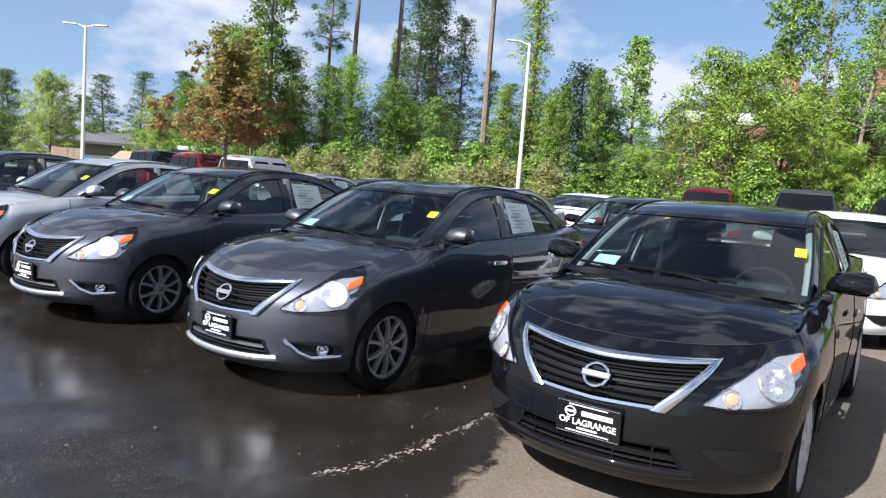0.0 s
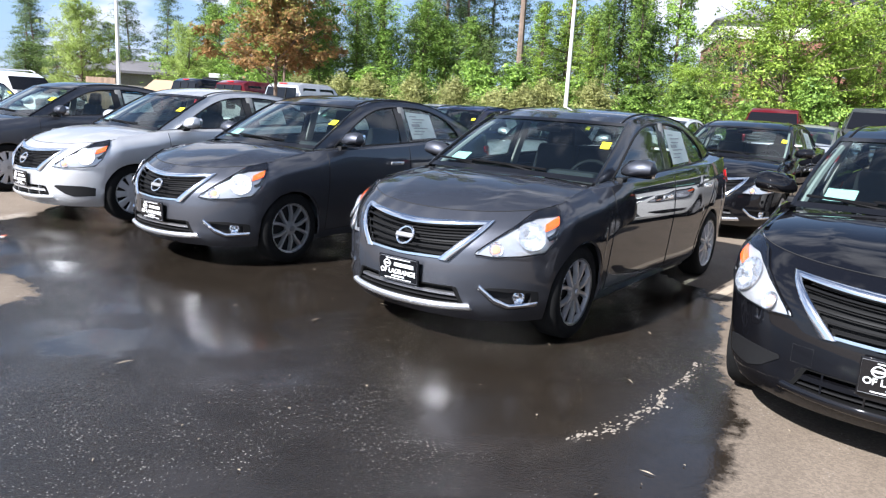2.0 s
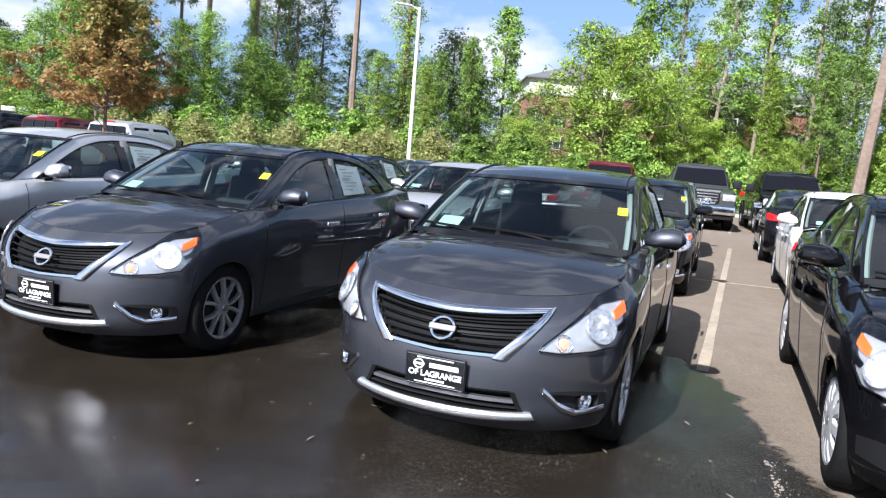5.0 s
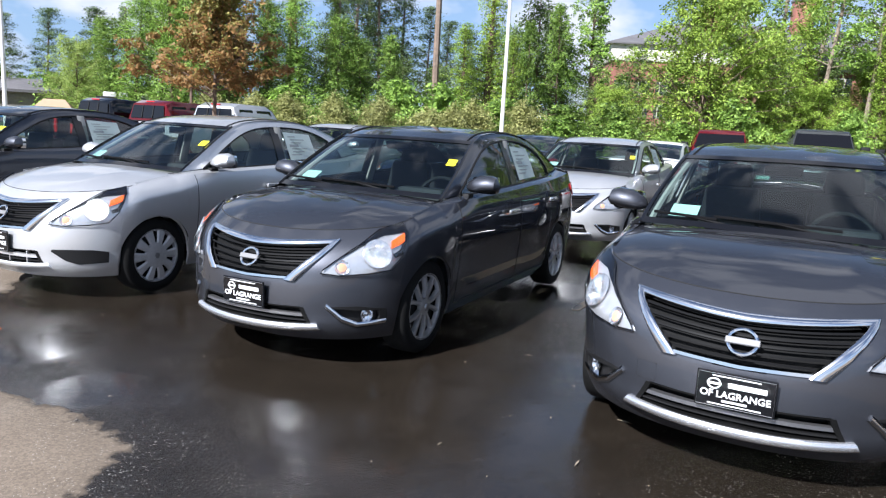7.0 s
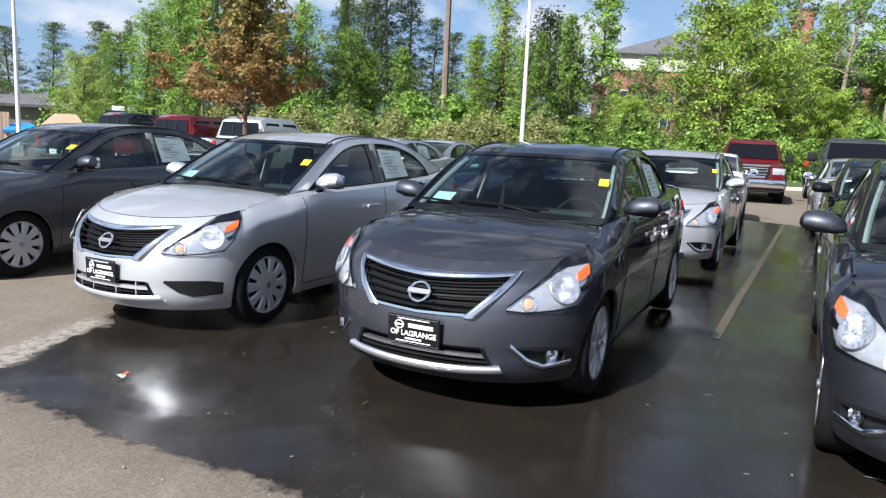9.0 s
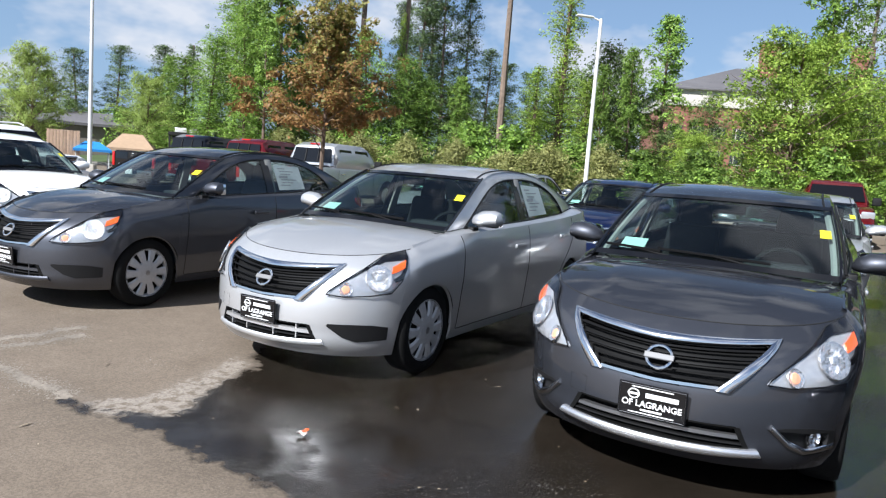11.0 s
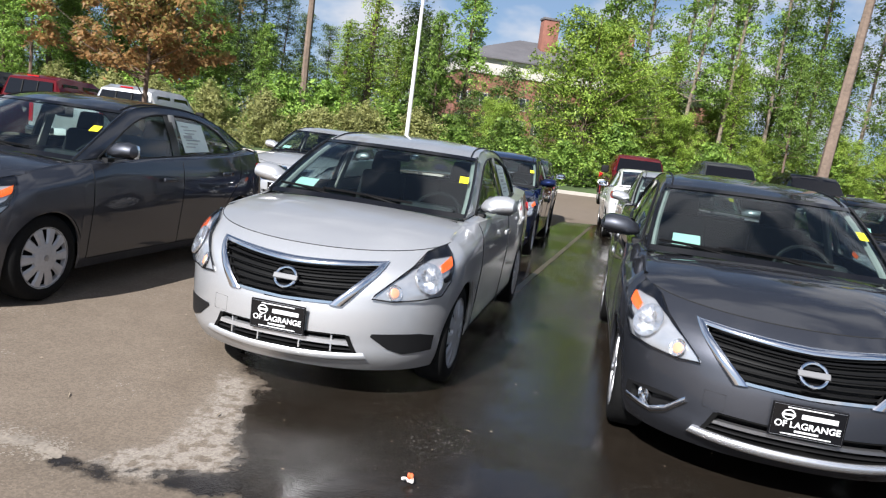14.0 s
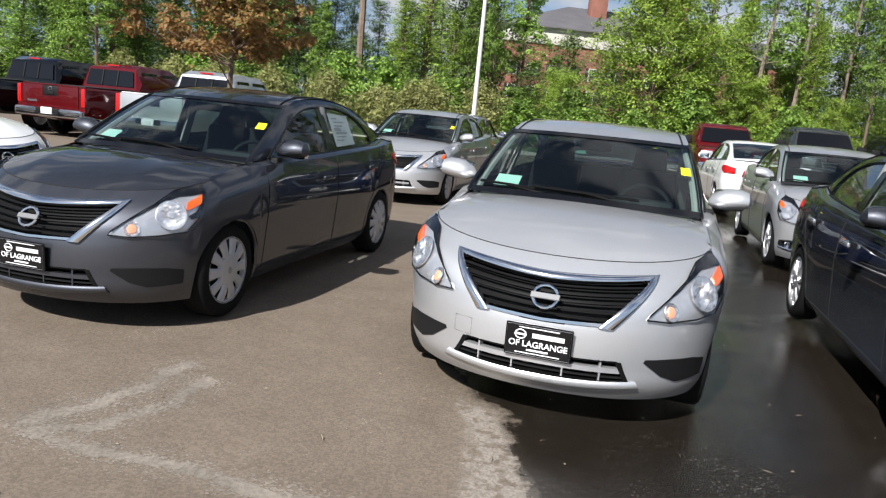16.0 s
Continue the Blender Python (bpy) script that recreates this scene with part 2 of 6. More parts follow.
def spline(xs, ys, x):
    """Smooth curve through given knots."""
    xs, ys = np.asarray(xs, float), np.asarray(ys, float)
    d = np.gradient(ys, xs)
    x = np.clip(x, xs[0], xs[-1])
    i = np.clip(np.searchsorted(xs, x) - 1, 0, len(xs) - 2)
    h = xs[i + 1] - xs[i]
    t = (x - xs[i]) / h
    return ((2 * t ** 3 - 3 * t ** 2 + 1) * ys[i] + (t ** 3 - 2 * t ** 2 + t) * h * d[i]
            + (-2 * t ** 3 + 3 * t ** 2) * ys[i + 1] + (t ** 3 - t ** 2) * h * d[i + 1])


def grid_faces(nu, nv, base=0):
    return [(base + i * nv + j, base + (i + 1) * nv + j, base + (i + 1) * nv + j + 1, base + i * nv + j + 1)
            for i in range(nu - 1) for j in range(nv - 1)]


def rbox(sx, sy, sz, r=0.03, at=(0, 0, 0), turn=(0, 0, 0), seg=2, taper=1.0):
    """A rounded block as a bmesh; taper narrows its top."""
    bm = bmesh.new()
    bmesh.ops.create_cube(bm, size=1.0)
    for v in bm.verts:
        k = taper if v.co.z > 0 else 1.0
        v.co = Vector((v.co.x * sx * k, v.co.y * sy * k, v.co.z * sz))
    if r > 0:
        bmesh.ops.bevel(bm, geom=bm.edges[:], offset=r, segments=seg, affect="EDGES", profile=0.6)
    bmesh.ops.transform(bm, matrix=pose(*at, *turn), verts=bm.verts)
    return bm


def join(*bms):
    out = bmesh.new()
    for b in bms:
        me = bpy.data.meshes.new("tmp")
        b.to_mesh(me)
        b.free()
        out.from_mesh(me)
        bpy.data.meshes.remove(me)
    return out


def tube(points, radius, sides=6, closed=False, flat=1.0):
    """A bar that follows points."""
    pts = [Vector(p) for p in points]
    bm = bmesh.new()
    rings = []
    n = len(pts)
    for i, p in enumerate(pts):
        a = pts[(i - 1) % n] if closed or i > 0 else p
        b = pts[(i + 1) % n] if closed or i < n - 1 else p
        d = (b - a).normalized()
        s = d.cross(Vector((0, 0, 1)))
        s = s.normalized() if s.length > 1e-4 else Vector((1, 0, 0))
        u = s.cross(d)
        r = radius[i] if isinstance(radius, (list, tuple)) else radius
        rings.append([bm.verts.new(p + (s * math.cos(k * math.tau / sides) + u * flat * math.sin(k * math.tau / sides)) * r) for k in range(sides)])
    for i in range(n if closed else n - 1):
        a, b = rings[i], rings[(i + 1) % n]
        for k in range(sides):
            bm.faces.new((a[k], a[(k + 1) % sides], b[(k + 1) % sides], b[k]))
    if not closed:
        bm.faces.new(rings[0][::-1])
        bm.faces.new(rings[-1])
    return bm


def lathe(profile, seg=40, axis="X"):
    """Turns (along, radius) pairs round the x axis."""
    bm = bmesh.new()
    rings = [[bm.verts.new((a, r * math.cos(k * math.tau / seg), r * math.sin(k * math.tau / seg))) for k in range(seg)] for a, r in profile]
    for i in range(len(rings) - 1):
        for k in range(seg):
            bm.faces.new((rings[i][k], rings[i][(k + 1) % seg], rings[i + 1][(k + 1) % seg], rings[i + 1][k]))
    return bm


# ---- sedan: shape functions; x to the car's left, y back from the nose, z up ----
LEN, LF, LR, PF = 4.44, 0.66, 0.62, 2.2
AXLES, WHEEL_R, ARCH = (0.757, 3.435), 0.318, 0.338


def nose(z):
    return spline([0.15, 0.2, 0.26, 0.36, 0.46, 0.55, 0.66, 0.745, 0.82, 0.92], [0.06, 0.01, -0.035, -0.045, -0.045, -0.035, 0.0, 0.075, 0.18, 0.33], z)


def tail(z):
    return spline([0.2, 0.3, 0.45, 0.6, 0.74, 1.0, 1.12], [0.12, 0.04, 0.0, 0.01, 0.07, 0.10, 0.13], z)


def half_width(y, z, zt):
    w = spline([0.15, 0.25, 0.4, 0.55, 0.68, 0.80, 0.92, 1.02, 1.12], [0.76, 0.805, 0.826, 0.838, 0.8475, 0.842, 0.828, 0.80, 0.765], z)
    w = w * spline([0.4, 0.9, 1.5, 2.4, 3.3, 3.9, 4.3], [0.985, 1.0, 0.993, 0.993, 1.0, 0.965, 0.93], y)
    lip = np.clip((z - (zt - 0.13)) / 0.13, 0, 1) * np.clip((1.5 - y) / 0.5, 0, 1)
    return w - 0.085 * lip ** 2


def side_top(y):
    return spline([0.3, 0.62, 0.9, 1.2, 1.5, 2.0, 3.0, 3.6, 4.0, 4.3], [0.87, 0.905, 0.942, 0.975, 0.985, 0.998, 1.04, 1.075, 1.10, 1.105], y)


def skin(s, z, off=0.0):
    """Point of the lower shell. s: 0 front middle, 1 front corner, then metres back along the side, 10 to 11 the rear."""
    sg = np.sign(s) + (s == 0)
    a = abs(s)
    if a <= 1:
        f = a * math.pi / 2
        zt = front_top(a)
        x = half_width(LF, z, zt) * math.sin(f) ** (2 / PF)
        y = LF - (LF - nose(z)) * math.cos(f) ** (2 / PF)
    elif a < 9:
        y = LF + (a - 1)
        x = half_width(y, z, side_top(y))
    else:
        f = (11 - a) * math.pi / 2
        y0 = LEN - LR
        x = half_width(y0 + LR * 0.4 * math.cos(f), z, 2.0) * max(math.sin(f), 0.0) ** (2 / PF)
        y = y0 + (LR - tail(z)) * max(math.cos(f), 0.0) ** (2 / PF)
    p = Vector((sg * x, y, z))
    if off:
        e = 0.004
        s2 = s + e * sg if a < 10.99 else s - e * sg
        flip = 1 if a < 10.99 else -1
        du = (skin(s2, z) - p) * flip
        dv = skin(s, z + e) - p
        nrm = du.cross(dv) * sg
        if nrm.length > 1e-9:
            p = p + nrm.normalized() * off
    return p


def front_top(a):
    return 0.818 + 0.092 * a ** 1.8 if a < 1 else 0.91


def s_at_x(x, z=0.6):
    w = half_width(LF, z, 2.0)
    return math.copysign(math.asin(min(1.0, (abs(x) / w)) ** (PF / 2)) / (math.pi / 2), x)


def s_at_y(y):
    return 1 + (y - LF)


def relief(lower, upper, nu, nv, top, base, mats, name, where=None, bulge=0.0):
    """A raised plate on the skin between two (s, z) lines, with side walls."""
    where = where or skin

    def run(line, k):
        q = [i / (len(line) - 1) for i in range(len(line))]
        return float(np.interp(k, q, [c[0] for c in line])), float(np.interp(k, q, [c[1] for c in line]))

    verts, faces = [], []
    for i in range(nu):
        k = i / (nu - 1)
        (sa, za), (sb, zb) = run(lower, k), run(upper, k)
        for j in range(nv):
            f = j / (nv - 1)
            verts.append(where(sa + (sb - sa) * f, za + (zb - za) * f, top - bulge * (1 - math.sin(math.pi * f) ** 0.6)))
    faces += grid_faces(nu, nv)
    ring = [i * nv for i in range(nu)] + [(nu - 1) * nv + j for j in range(1, nv)] + [i * nv + nv - 1 for i in range(nu - 2, -1, -1)] + [j for j in range(nv - 2, 0, -1)]
    start = len(verts)
    for r in ring:
        i, j = divmod(r, nv)
        k, f = i / (nu - 1), j / (nv - 1)
        (sa, za), (sb, zb) = run(lower, k), run(upper, k)
        verts.append(where(sa + (sb - sa) * f, za + (zb - za) * f, base))
    m = len(ring)
    for a in range(m):
        b = (a + 1) % m
        faces.append((ring[b], ring[a], start + a, start + b))
    mid = (nu // 2) * nv + nv // 2
    n0 = (verts[mid + nv] - verts[mid]).cross(verts[mid + 1] - verts[mid])
    (sa, za), (sb, zb) = run(lower, (nu // 2) / (nu - 1)), run(upper, (nu // 2) / (nu - 1))
    f = (nv // 2) / (nv - 1)
    if n0.dot(verts[mid] - where(sa + (sb - sa) * f, za + (zb - za) * f, top - 0.05)) < 0:
        faces = [q[::-1] for q in faces]
    return link_mesh(name, verts, faces, mats)


def inside(poly, x, z):
    hit = False
    for (x1, z1), (x2, z2) in zip(poly, poly[1:] + poly[:1]):
        if (z1 > z) != (z2 > z) and x < (x2 - x1) * (z - z1) / (z2 - z1) + x1:
            hit = not hit
    return hit


GRILLE = [(-0.478, 0.775), (-0.2, 0.742), (0, 0.735), (0.2, 0.742), (0.478, 0.775), (0.298, 0.562), (0.15, 0.549), (0, 0.546), (-0.15, 0.549), (-0.298, 0.562)]
INTAKE = [(-0.37, 0.392), (0, 0.392), (0.37, 0.392), (0.39, 0.345), (0.415, 0.300), (0.2, 0.292), (0, 0.290), (-0.2, 0.292), (-0.415, 0.300), (-0.39, 0.345)]


FOG = [(0.495, 0.396), (0.535, 0.358), (0.58, 0.312), (0.635, 0.284), (0.69, 0.288), (0.738, 0.300), (0.744, 0.340), (0.742, 0.382), (0.66, 0.398), (0.57, 0.402)]


def pocket(name, poly, sg, rim, depth, m):
    """A crisp dark rim round an opening in the skin, with walls going in."""
    line = []
    n = len(poly)
    for i in range(n):
        (xa, za), (xb, zb) = poly[i], poly[(i + 1) % n]
        line += [(xa + (xb - xa) * k / 5, za + (zb - za) * k / 5) for k in range(5)]
    cx, cz = sum(q[0] for q in line) / len(line), sum(q[1] for q in line) / len(line)
    verts = []
    for x, z in line:
        d = math.hypot(x - cx, z - cz)
        xi, zi = x + (cx - x) / d * rim, z + (cz - z) / d * rim
        xo, zo = x - (cx - x) / d * 0.009, z - (cz - z) / d * 0.009
        verts += [skin(s_at_x(sg * xo, zo), zo, -0.002), skin(s_at_x(sg * xo, zo), zo, 0.0035), skin(s_at_x(sg * xi, zi), zi, 0.0035), skin(s_at_x(sg * xi, zi), zi, -depth)]
    m4 = len(line)
    faces = [(i * 4 + j, ((i + 1) % m4) * 4 + j, ((i + 1) % m4) * 4 + j + 1, i * 4 + j + 1) for i in range(m4) for j in range(3)]
    return link_mesh(name, verts, faces, m)


def shell_columns():
    cols = [(i / 60) for i in range(61)]
    ys = np.concatenate([np.linspace(LF + 0.02, 1.16, 27), np.linspace(1.20, 3.0, 38), np.linspace(3.04, LEN - LR, 40)])
    cols += [s_at_y(float(y)) for y in ys]
    cols += [10 + i / 24 for i in range(1, 25)]
    return cols


def bottom_z(s, y):
    zb = 0.19 if s <= 9 else 0.24
    for ax in AXLES:
        d = ARCH ** 2 - (y - ax) ** 2
        if d > 0 and abs(y - ax) < 0.322:
            zb = max(zb, WHEEL_R + math.sqrt(d))
    return zb


def sedan_shell(fog):
    """Faces of the lower shell by panel; fog: with pockets for fog lamps."""
    cols = shell_columns()
    rows = 44
    panels = {}
    for sg in (1, -1):
        pts = []
        for s in cols:
            y = skin(s, 0.5).y
            zb = bottom_z(s, y)
            if s <= 1:
                zt = front_top(s)
            elif s < 9:
                zt = float(side_top(y))
            else:
                zt = 1.105
            for j in range(rows):
                f = j / (rows - 1)
                q = skin(s * sg if s > 0 else 0.0, zb + (zt - zb) * f)
                pts.append(q)
        for i in range(len(cols) - 1):
            s = cols[i]
            y = skin((cols[i] + cols[i + 1]) / 2, 0.5).y
            for j in range(rows - 1):
                q = (i * rows + j, (i + 1) * rows + j, (i + 1) * rows + j + 1, i * rows + j + 1)
                c = sum((pts[k] for k in q), Vector()) / 4
                if s < 1 and (inside(GRILLE, c.x, c.z) or inside(INTAKE, c.x, c.z) or fog and inside(FOG, abs(c.x), c.z)):
                    continue
                shear = 0.10 * (c.z - 0.6)
                if y < 0.52 and (c.z < 0.64 or y < 0.4):
                    key = "front_bumper"
                elif y < 1.17 + shear * 0.5:
                    key = "front_fender"
                elif c.z < 0.27:
                    key = "sill"
                elif y < 2.36:
                    key = "front_door"
                elif y < 3.16 + (0.22 if c.z > 0.72 else 0):
                    key = "rear_door"
                elif s > 9 and c.z < 0.68:
                    key = "rear_bumper"
                elif s > 10.35 and c.z >= 0.68:
                    key = "boot_face"
                else:
                    key = "rear_quarter"
                if key in ("front_bumper", "rear_bumper", "boot_face"):
                    kk = (key, 0)
                else:
                    kk = (key, sg)
                vs, fs, ix = panels.setdefault(kk, ([], [], {}))
                ids = []
                for k in q:
                    tag = (sg, k)
                    if tag not in ix:
                        ix[tag] = len(vs)
                        vs.append(pts[k])
                    ids.append(ix[tag])
                fs.append(ids if sg > 0 else ids[::-1])
    return panels


# greenhouse: side lines (y, z) of roof edge and window opening
ROOF_LINE = [(1.10, 0.988), (1.27, 1.09), (1.46, 1.20), (1.65, 1.305), (1.82, 1.385), (2.00, 1.432), (2.25, 1.458), (2.55, 1.462),
             (2.85, 1.446), (3.08, 1.412), (3.30, 1.350), (3.50, 1.280), (3.68, 1.210), (3.86, 1.135)]
DLO_LINE = [(1.34, 1.012), (1.42, 1.06), (1.56, 1.145), (1.72, 1.235), (1.88, 1.31), (2.05, 1.362), (2.25, 1.39), (2.55, 1.398),
            (2.82, 1.382), (3.04, 1.34), (3.20, 1.285), (3.31, 1.225), (3.39, 1.16), (3.43, 1.095)]


def cab_x(y, z):
    base = 0.765 - 0.055 * ((y - 2.3) / 1.2) ** 2
    k = max(z - 0.98, 0.0)
    return base - 0.26 * k - 0.30 * k * k


def cab(y, z, off=0.0):
    return Vector((cab_x(y, z) + off, y, z))


def screen(lines, bow0, bow1, nx=25, lift=0.02):
    """A bowed pane across the car between its two side edges; lines: (y, z) going up, bow: how far its middle stands out."""
    verts = []
    nz = len(lines)
    for i in range(nx):
        u = -1 + 2 * i / (nx - 1)
        for j, (y, z) in enumerate(lines):
            f = j / (nz - 1)
            x = cab_x(y, z)
            c = 1 - abs(u) ** 2.2
            verts.append(Vector((x * u, y + (bow0 + (bow1 - bow0) * f) * c, z + lift * c)))
    return verts, grid_faces(nx, nz)


def dense(line, n):
    q = np.linspace(0, len(line) - 1, n)
    k = np.arange(len(line))
    return [(float(spline(k, [p[0] for p in line], a)), float(spline(k, [p[1] for p in line], a))) for a in q]


def wheel(parent, y, side, alloy):
    """A road wheel at the axle; side: +1 car's left."""
    hub = part("wheel", tyre_mesh(), None, parent)
    hub.matrix_local = pose(side * (0.735 if y > 2 else 0.712), y, WHEEL_R, 0, 0, 0 if side > 0 else 180)
    for nm, me in rim_meshes(alloy):
        part(nm, me, None, hub, "silver alloy wheel with split spokes" if nm == "rim" and alloy else ("silver plastic wheel cover" if nm == "rim" else ""))
    return hub


CACHE = {}


def tyre_mesh():
    if "tyre" not in CACHE:
        bm = lathe([(-0.09, 0.2), (-0.098, 0.25), (-0.09, 0.295), (-0.07, 0.309), (0.0, 0.312), (0.07, 0.309), (0.09, 0.295), (0.098, 0.25), (0.092, 0.212), (0.075, 0.205)], 48)
        me = bpy.data.meshes.new("tyre")
        bm.to_mesh(me)
        bm.free()
        me.materials.append(M_RUBBER)
        me.polygons.foreach_set("use_smooth", [True] * len(me.polygons))
        CACHE["tyre"] = me
    return CACHE["tyre"]


def spoke(a0, width0, width1, r0, r1, x0, x1, thick=0.02, twist=0.0):
    """One tapering spoke as a block in the wheel's plane."""
    bm = bmesh.new()
    out = []
    for r, w, x, tw in ((r0, width0, x0, 0.0), ((r0 + r1) / 2, (width0 + width1) / 2, (x0 + x1) / 2 + 0.006, twist / 2), (r1, width1, x1, twist)):
        ring = []
        for dx, dw in ((0, -0.32), (0, 0.32), (-thick, 0.5), (-thick, -0.5)):
            t = dw * w
            ca, sa = math.cos(a0 + tw), math.sin(a0 + tw)
            ring.append(bm.verts.new((x + dx, r * ca - t * sa, r * sa + t * ca)))
        out.append(ring)
    for i in range(2):
        for k in range(4):
            bm.faces.new((out[i][k], out[i][(k + 1) % 4], out[i + 1][(k + 1) % 4], out[i + 1][k]))
    bm.faces.new(out[0])
    bm.faces.new(out[-1][::-1])
    bmesh.ops.recalc_face_normals(bm, faces=bm.faces)
    return bm


def rim_meshes(alloy):
    key = ("rim", alloy)
    if key not in CACHE:
        got = []

        def keep(nm, bm, m):
            bmesh.ops.scale(bm, vec=(1, 1.05, 1.05), verts=bm.verts)
            me = bpy.data.meshes.new(nm)
            bm.to_mesh(me)
            bm.free()
            me.materials.append(m)
            me.polygons.foreach_set("use_smooth", [True] * len(me.polygons))
            me.set_sharp_from_angle(angle=radians(30))
            got.append((nm, me))

        keep("brake_backing", lathe([(0.035, 0.0), (0.035, 0.19), (0.04, 0.2)], 32), M_DARK)
        bits = [lathe([(0.06, 0.19), (0.088, 0.196), (0.094, 0.208), (0.086, 0.216), (0.06, 0.214)], 48)]
        if alloy:
            for k in range(5):
                a = k * math.tau / 5
                for tw in (0.27, -0.27):
                    bits.append(spoke(a + tw * 0.5, 0.025, 0.030, 0.035, 0.2, 0.086, 0.084, 0.03, tw * 0.72))
            bits.append(lathe([(0.06, 0.058), (0.088, 0.054), (0.094, 0.03), (0.095, 0.0)], 24))
        else:
            for k in range(10):
                bits.append(spoke(k * math.tau / 10, 0.044, 0.084, 0.07, 0.2, 0.1, 0.088, 0.014))
            bits.append(lathe([(0.08, 0.104), (0.098, 0.098), (0.104, 0.07), (0.106, 0.04), (0.103, 0.0)], 36))
        keep("rim", join(*bits), M_ALLOY if alloy else M_COVER)
        keep("hub_cap", lathe([(0.096, 0.026), (0.107, 0.022), (0.109, 0.0)], 20), M_SATIN)
        CACHE[key] = got
    return CACHE[key]


def flat_patch(name, corners, m, n=6):
    """A thin four-cornered sheet with bilinear points."""
    a, b, c, d = [Vector(p) for p in corners]
    verts = []
    for i in range(n):
        u = i / (n - 1)
        for j in range(n):
            v = j / (n - 1)
            verts.append(a * (1 - u) * (1 - v) + b * u * (1 - v) + c * u * v + d * (1 - u) * v)
    return link_mesh(name, verts, grid_faces(n, n), m)


def text_mesh(body, size, m):
    cu = bpy.data.curves.new("lettering", "FONT")
    cu.body, cu.size, cu.align_x, cu.align_y = body, size, "CENTER", "CENTER"
    cu.extrude = 0.0008
    cu.offset = 0.0008
    tmp = bpy.data.objects.new("tmp_text", cu)
    scene.collection.objects.link(tmp)
    me = bpy.data.meshes.new_from_object(tmp.evaluated_get(bpy.context.evaluated_depsgraph_get()))
    bpy.data.objects.remove(tmp)
    me.materials.clear()
    me.materials.append(m)
    return me


def dealer_plate(parent):
    """Black dealer plate with white print on the front bumper."""
    pl = part("licence_plate", rbox(0.314, 0.012, 0.16, 0.004, (0, 0, 0), seg=1), M_GLOSSBLACK, parent, "black dealer plate with white lettering")
    pl.matrix_local = pose(0, -0.066, 0.447, 2, 0, 0)
    edge = [(-0.15, -0.0075, -0.072), (0.15, -0.0075, -0.072), (0.15, -0.0075, 0.072), (-0.15, -0.0075, 0.072)]
    part("plate_border", tube(edge, 0.0013, 4, True), M_SATIN, pl)
    t = part("lettering", CACHE.setdefault("of", text_mesh("OF LAGRANGE", 0.041, M_WHITE)), None, pl)
    t.matrix_local = pose(0, -0.0085, -0.017, 90, 0, 0)
    bars = [rbox(0.15, 0.002, 0.022, 0, (0.045, -0.0078, 0.028)), rbox(0.10, 0.002, 0.009, 0, (0, -0.0078, -0.045)), rbox(0.21, 0.002, 0.0045, 0, (0, -0.0078, -0.061)), rbox(0.19, 0.002, 0.0045, 0, (0, -0.0078, 0.062))]
    part("print_bar", join(*bars), M_WHITE, pl)
    ring = [(-0.085 + 0.025 * math.cos(k * math.tau / 16), -0.0085, 0.028 + 0.022 * math.sin(k * math.tau / 16)) for k in range(16)]
    part("printed_ring", join(tube(ring, 0.0034, 4, True), rbox(0.058, 0.002, 0.010, 0, (-0.085, -0.0085, 0.028))), M_WHITE, pl)
    return pl


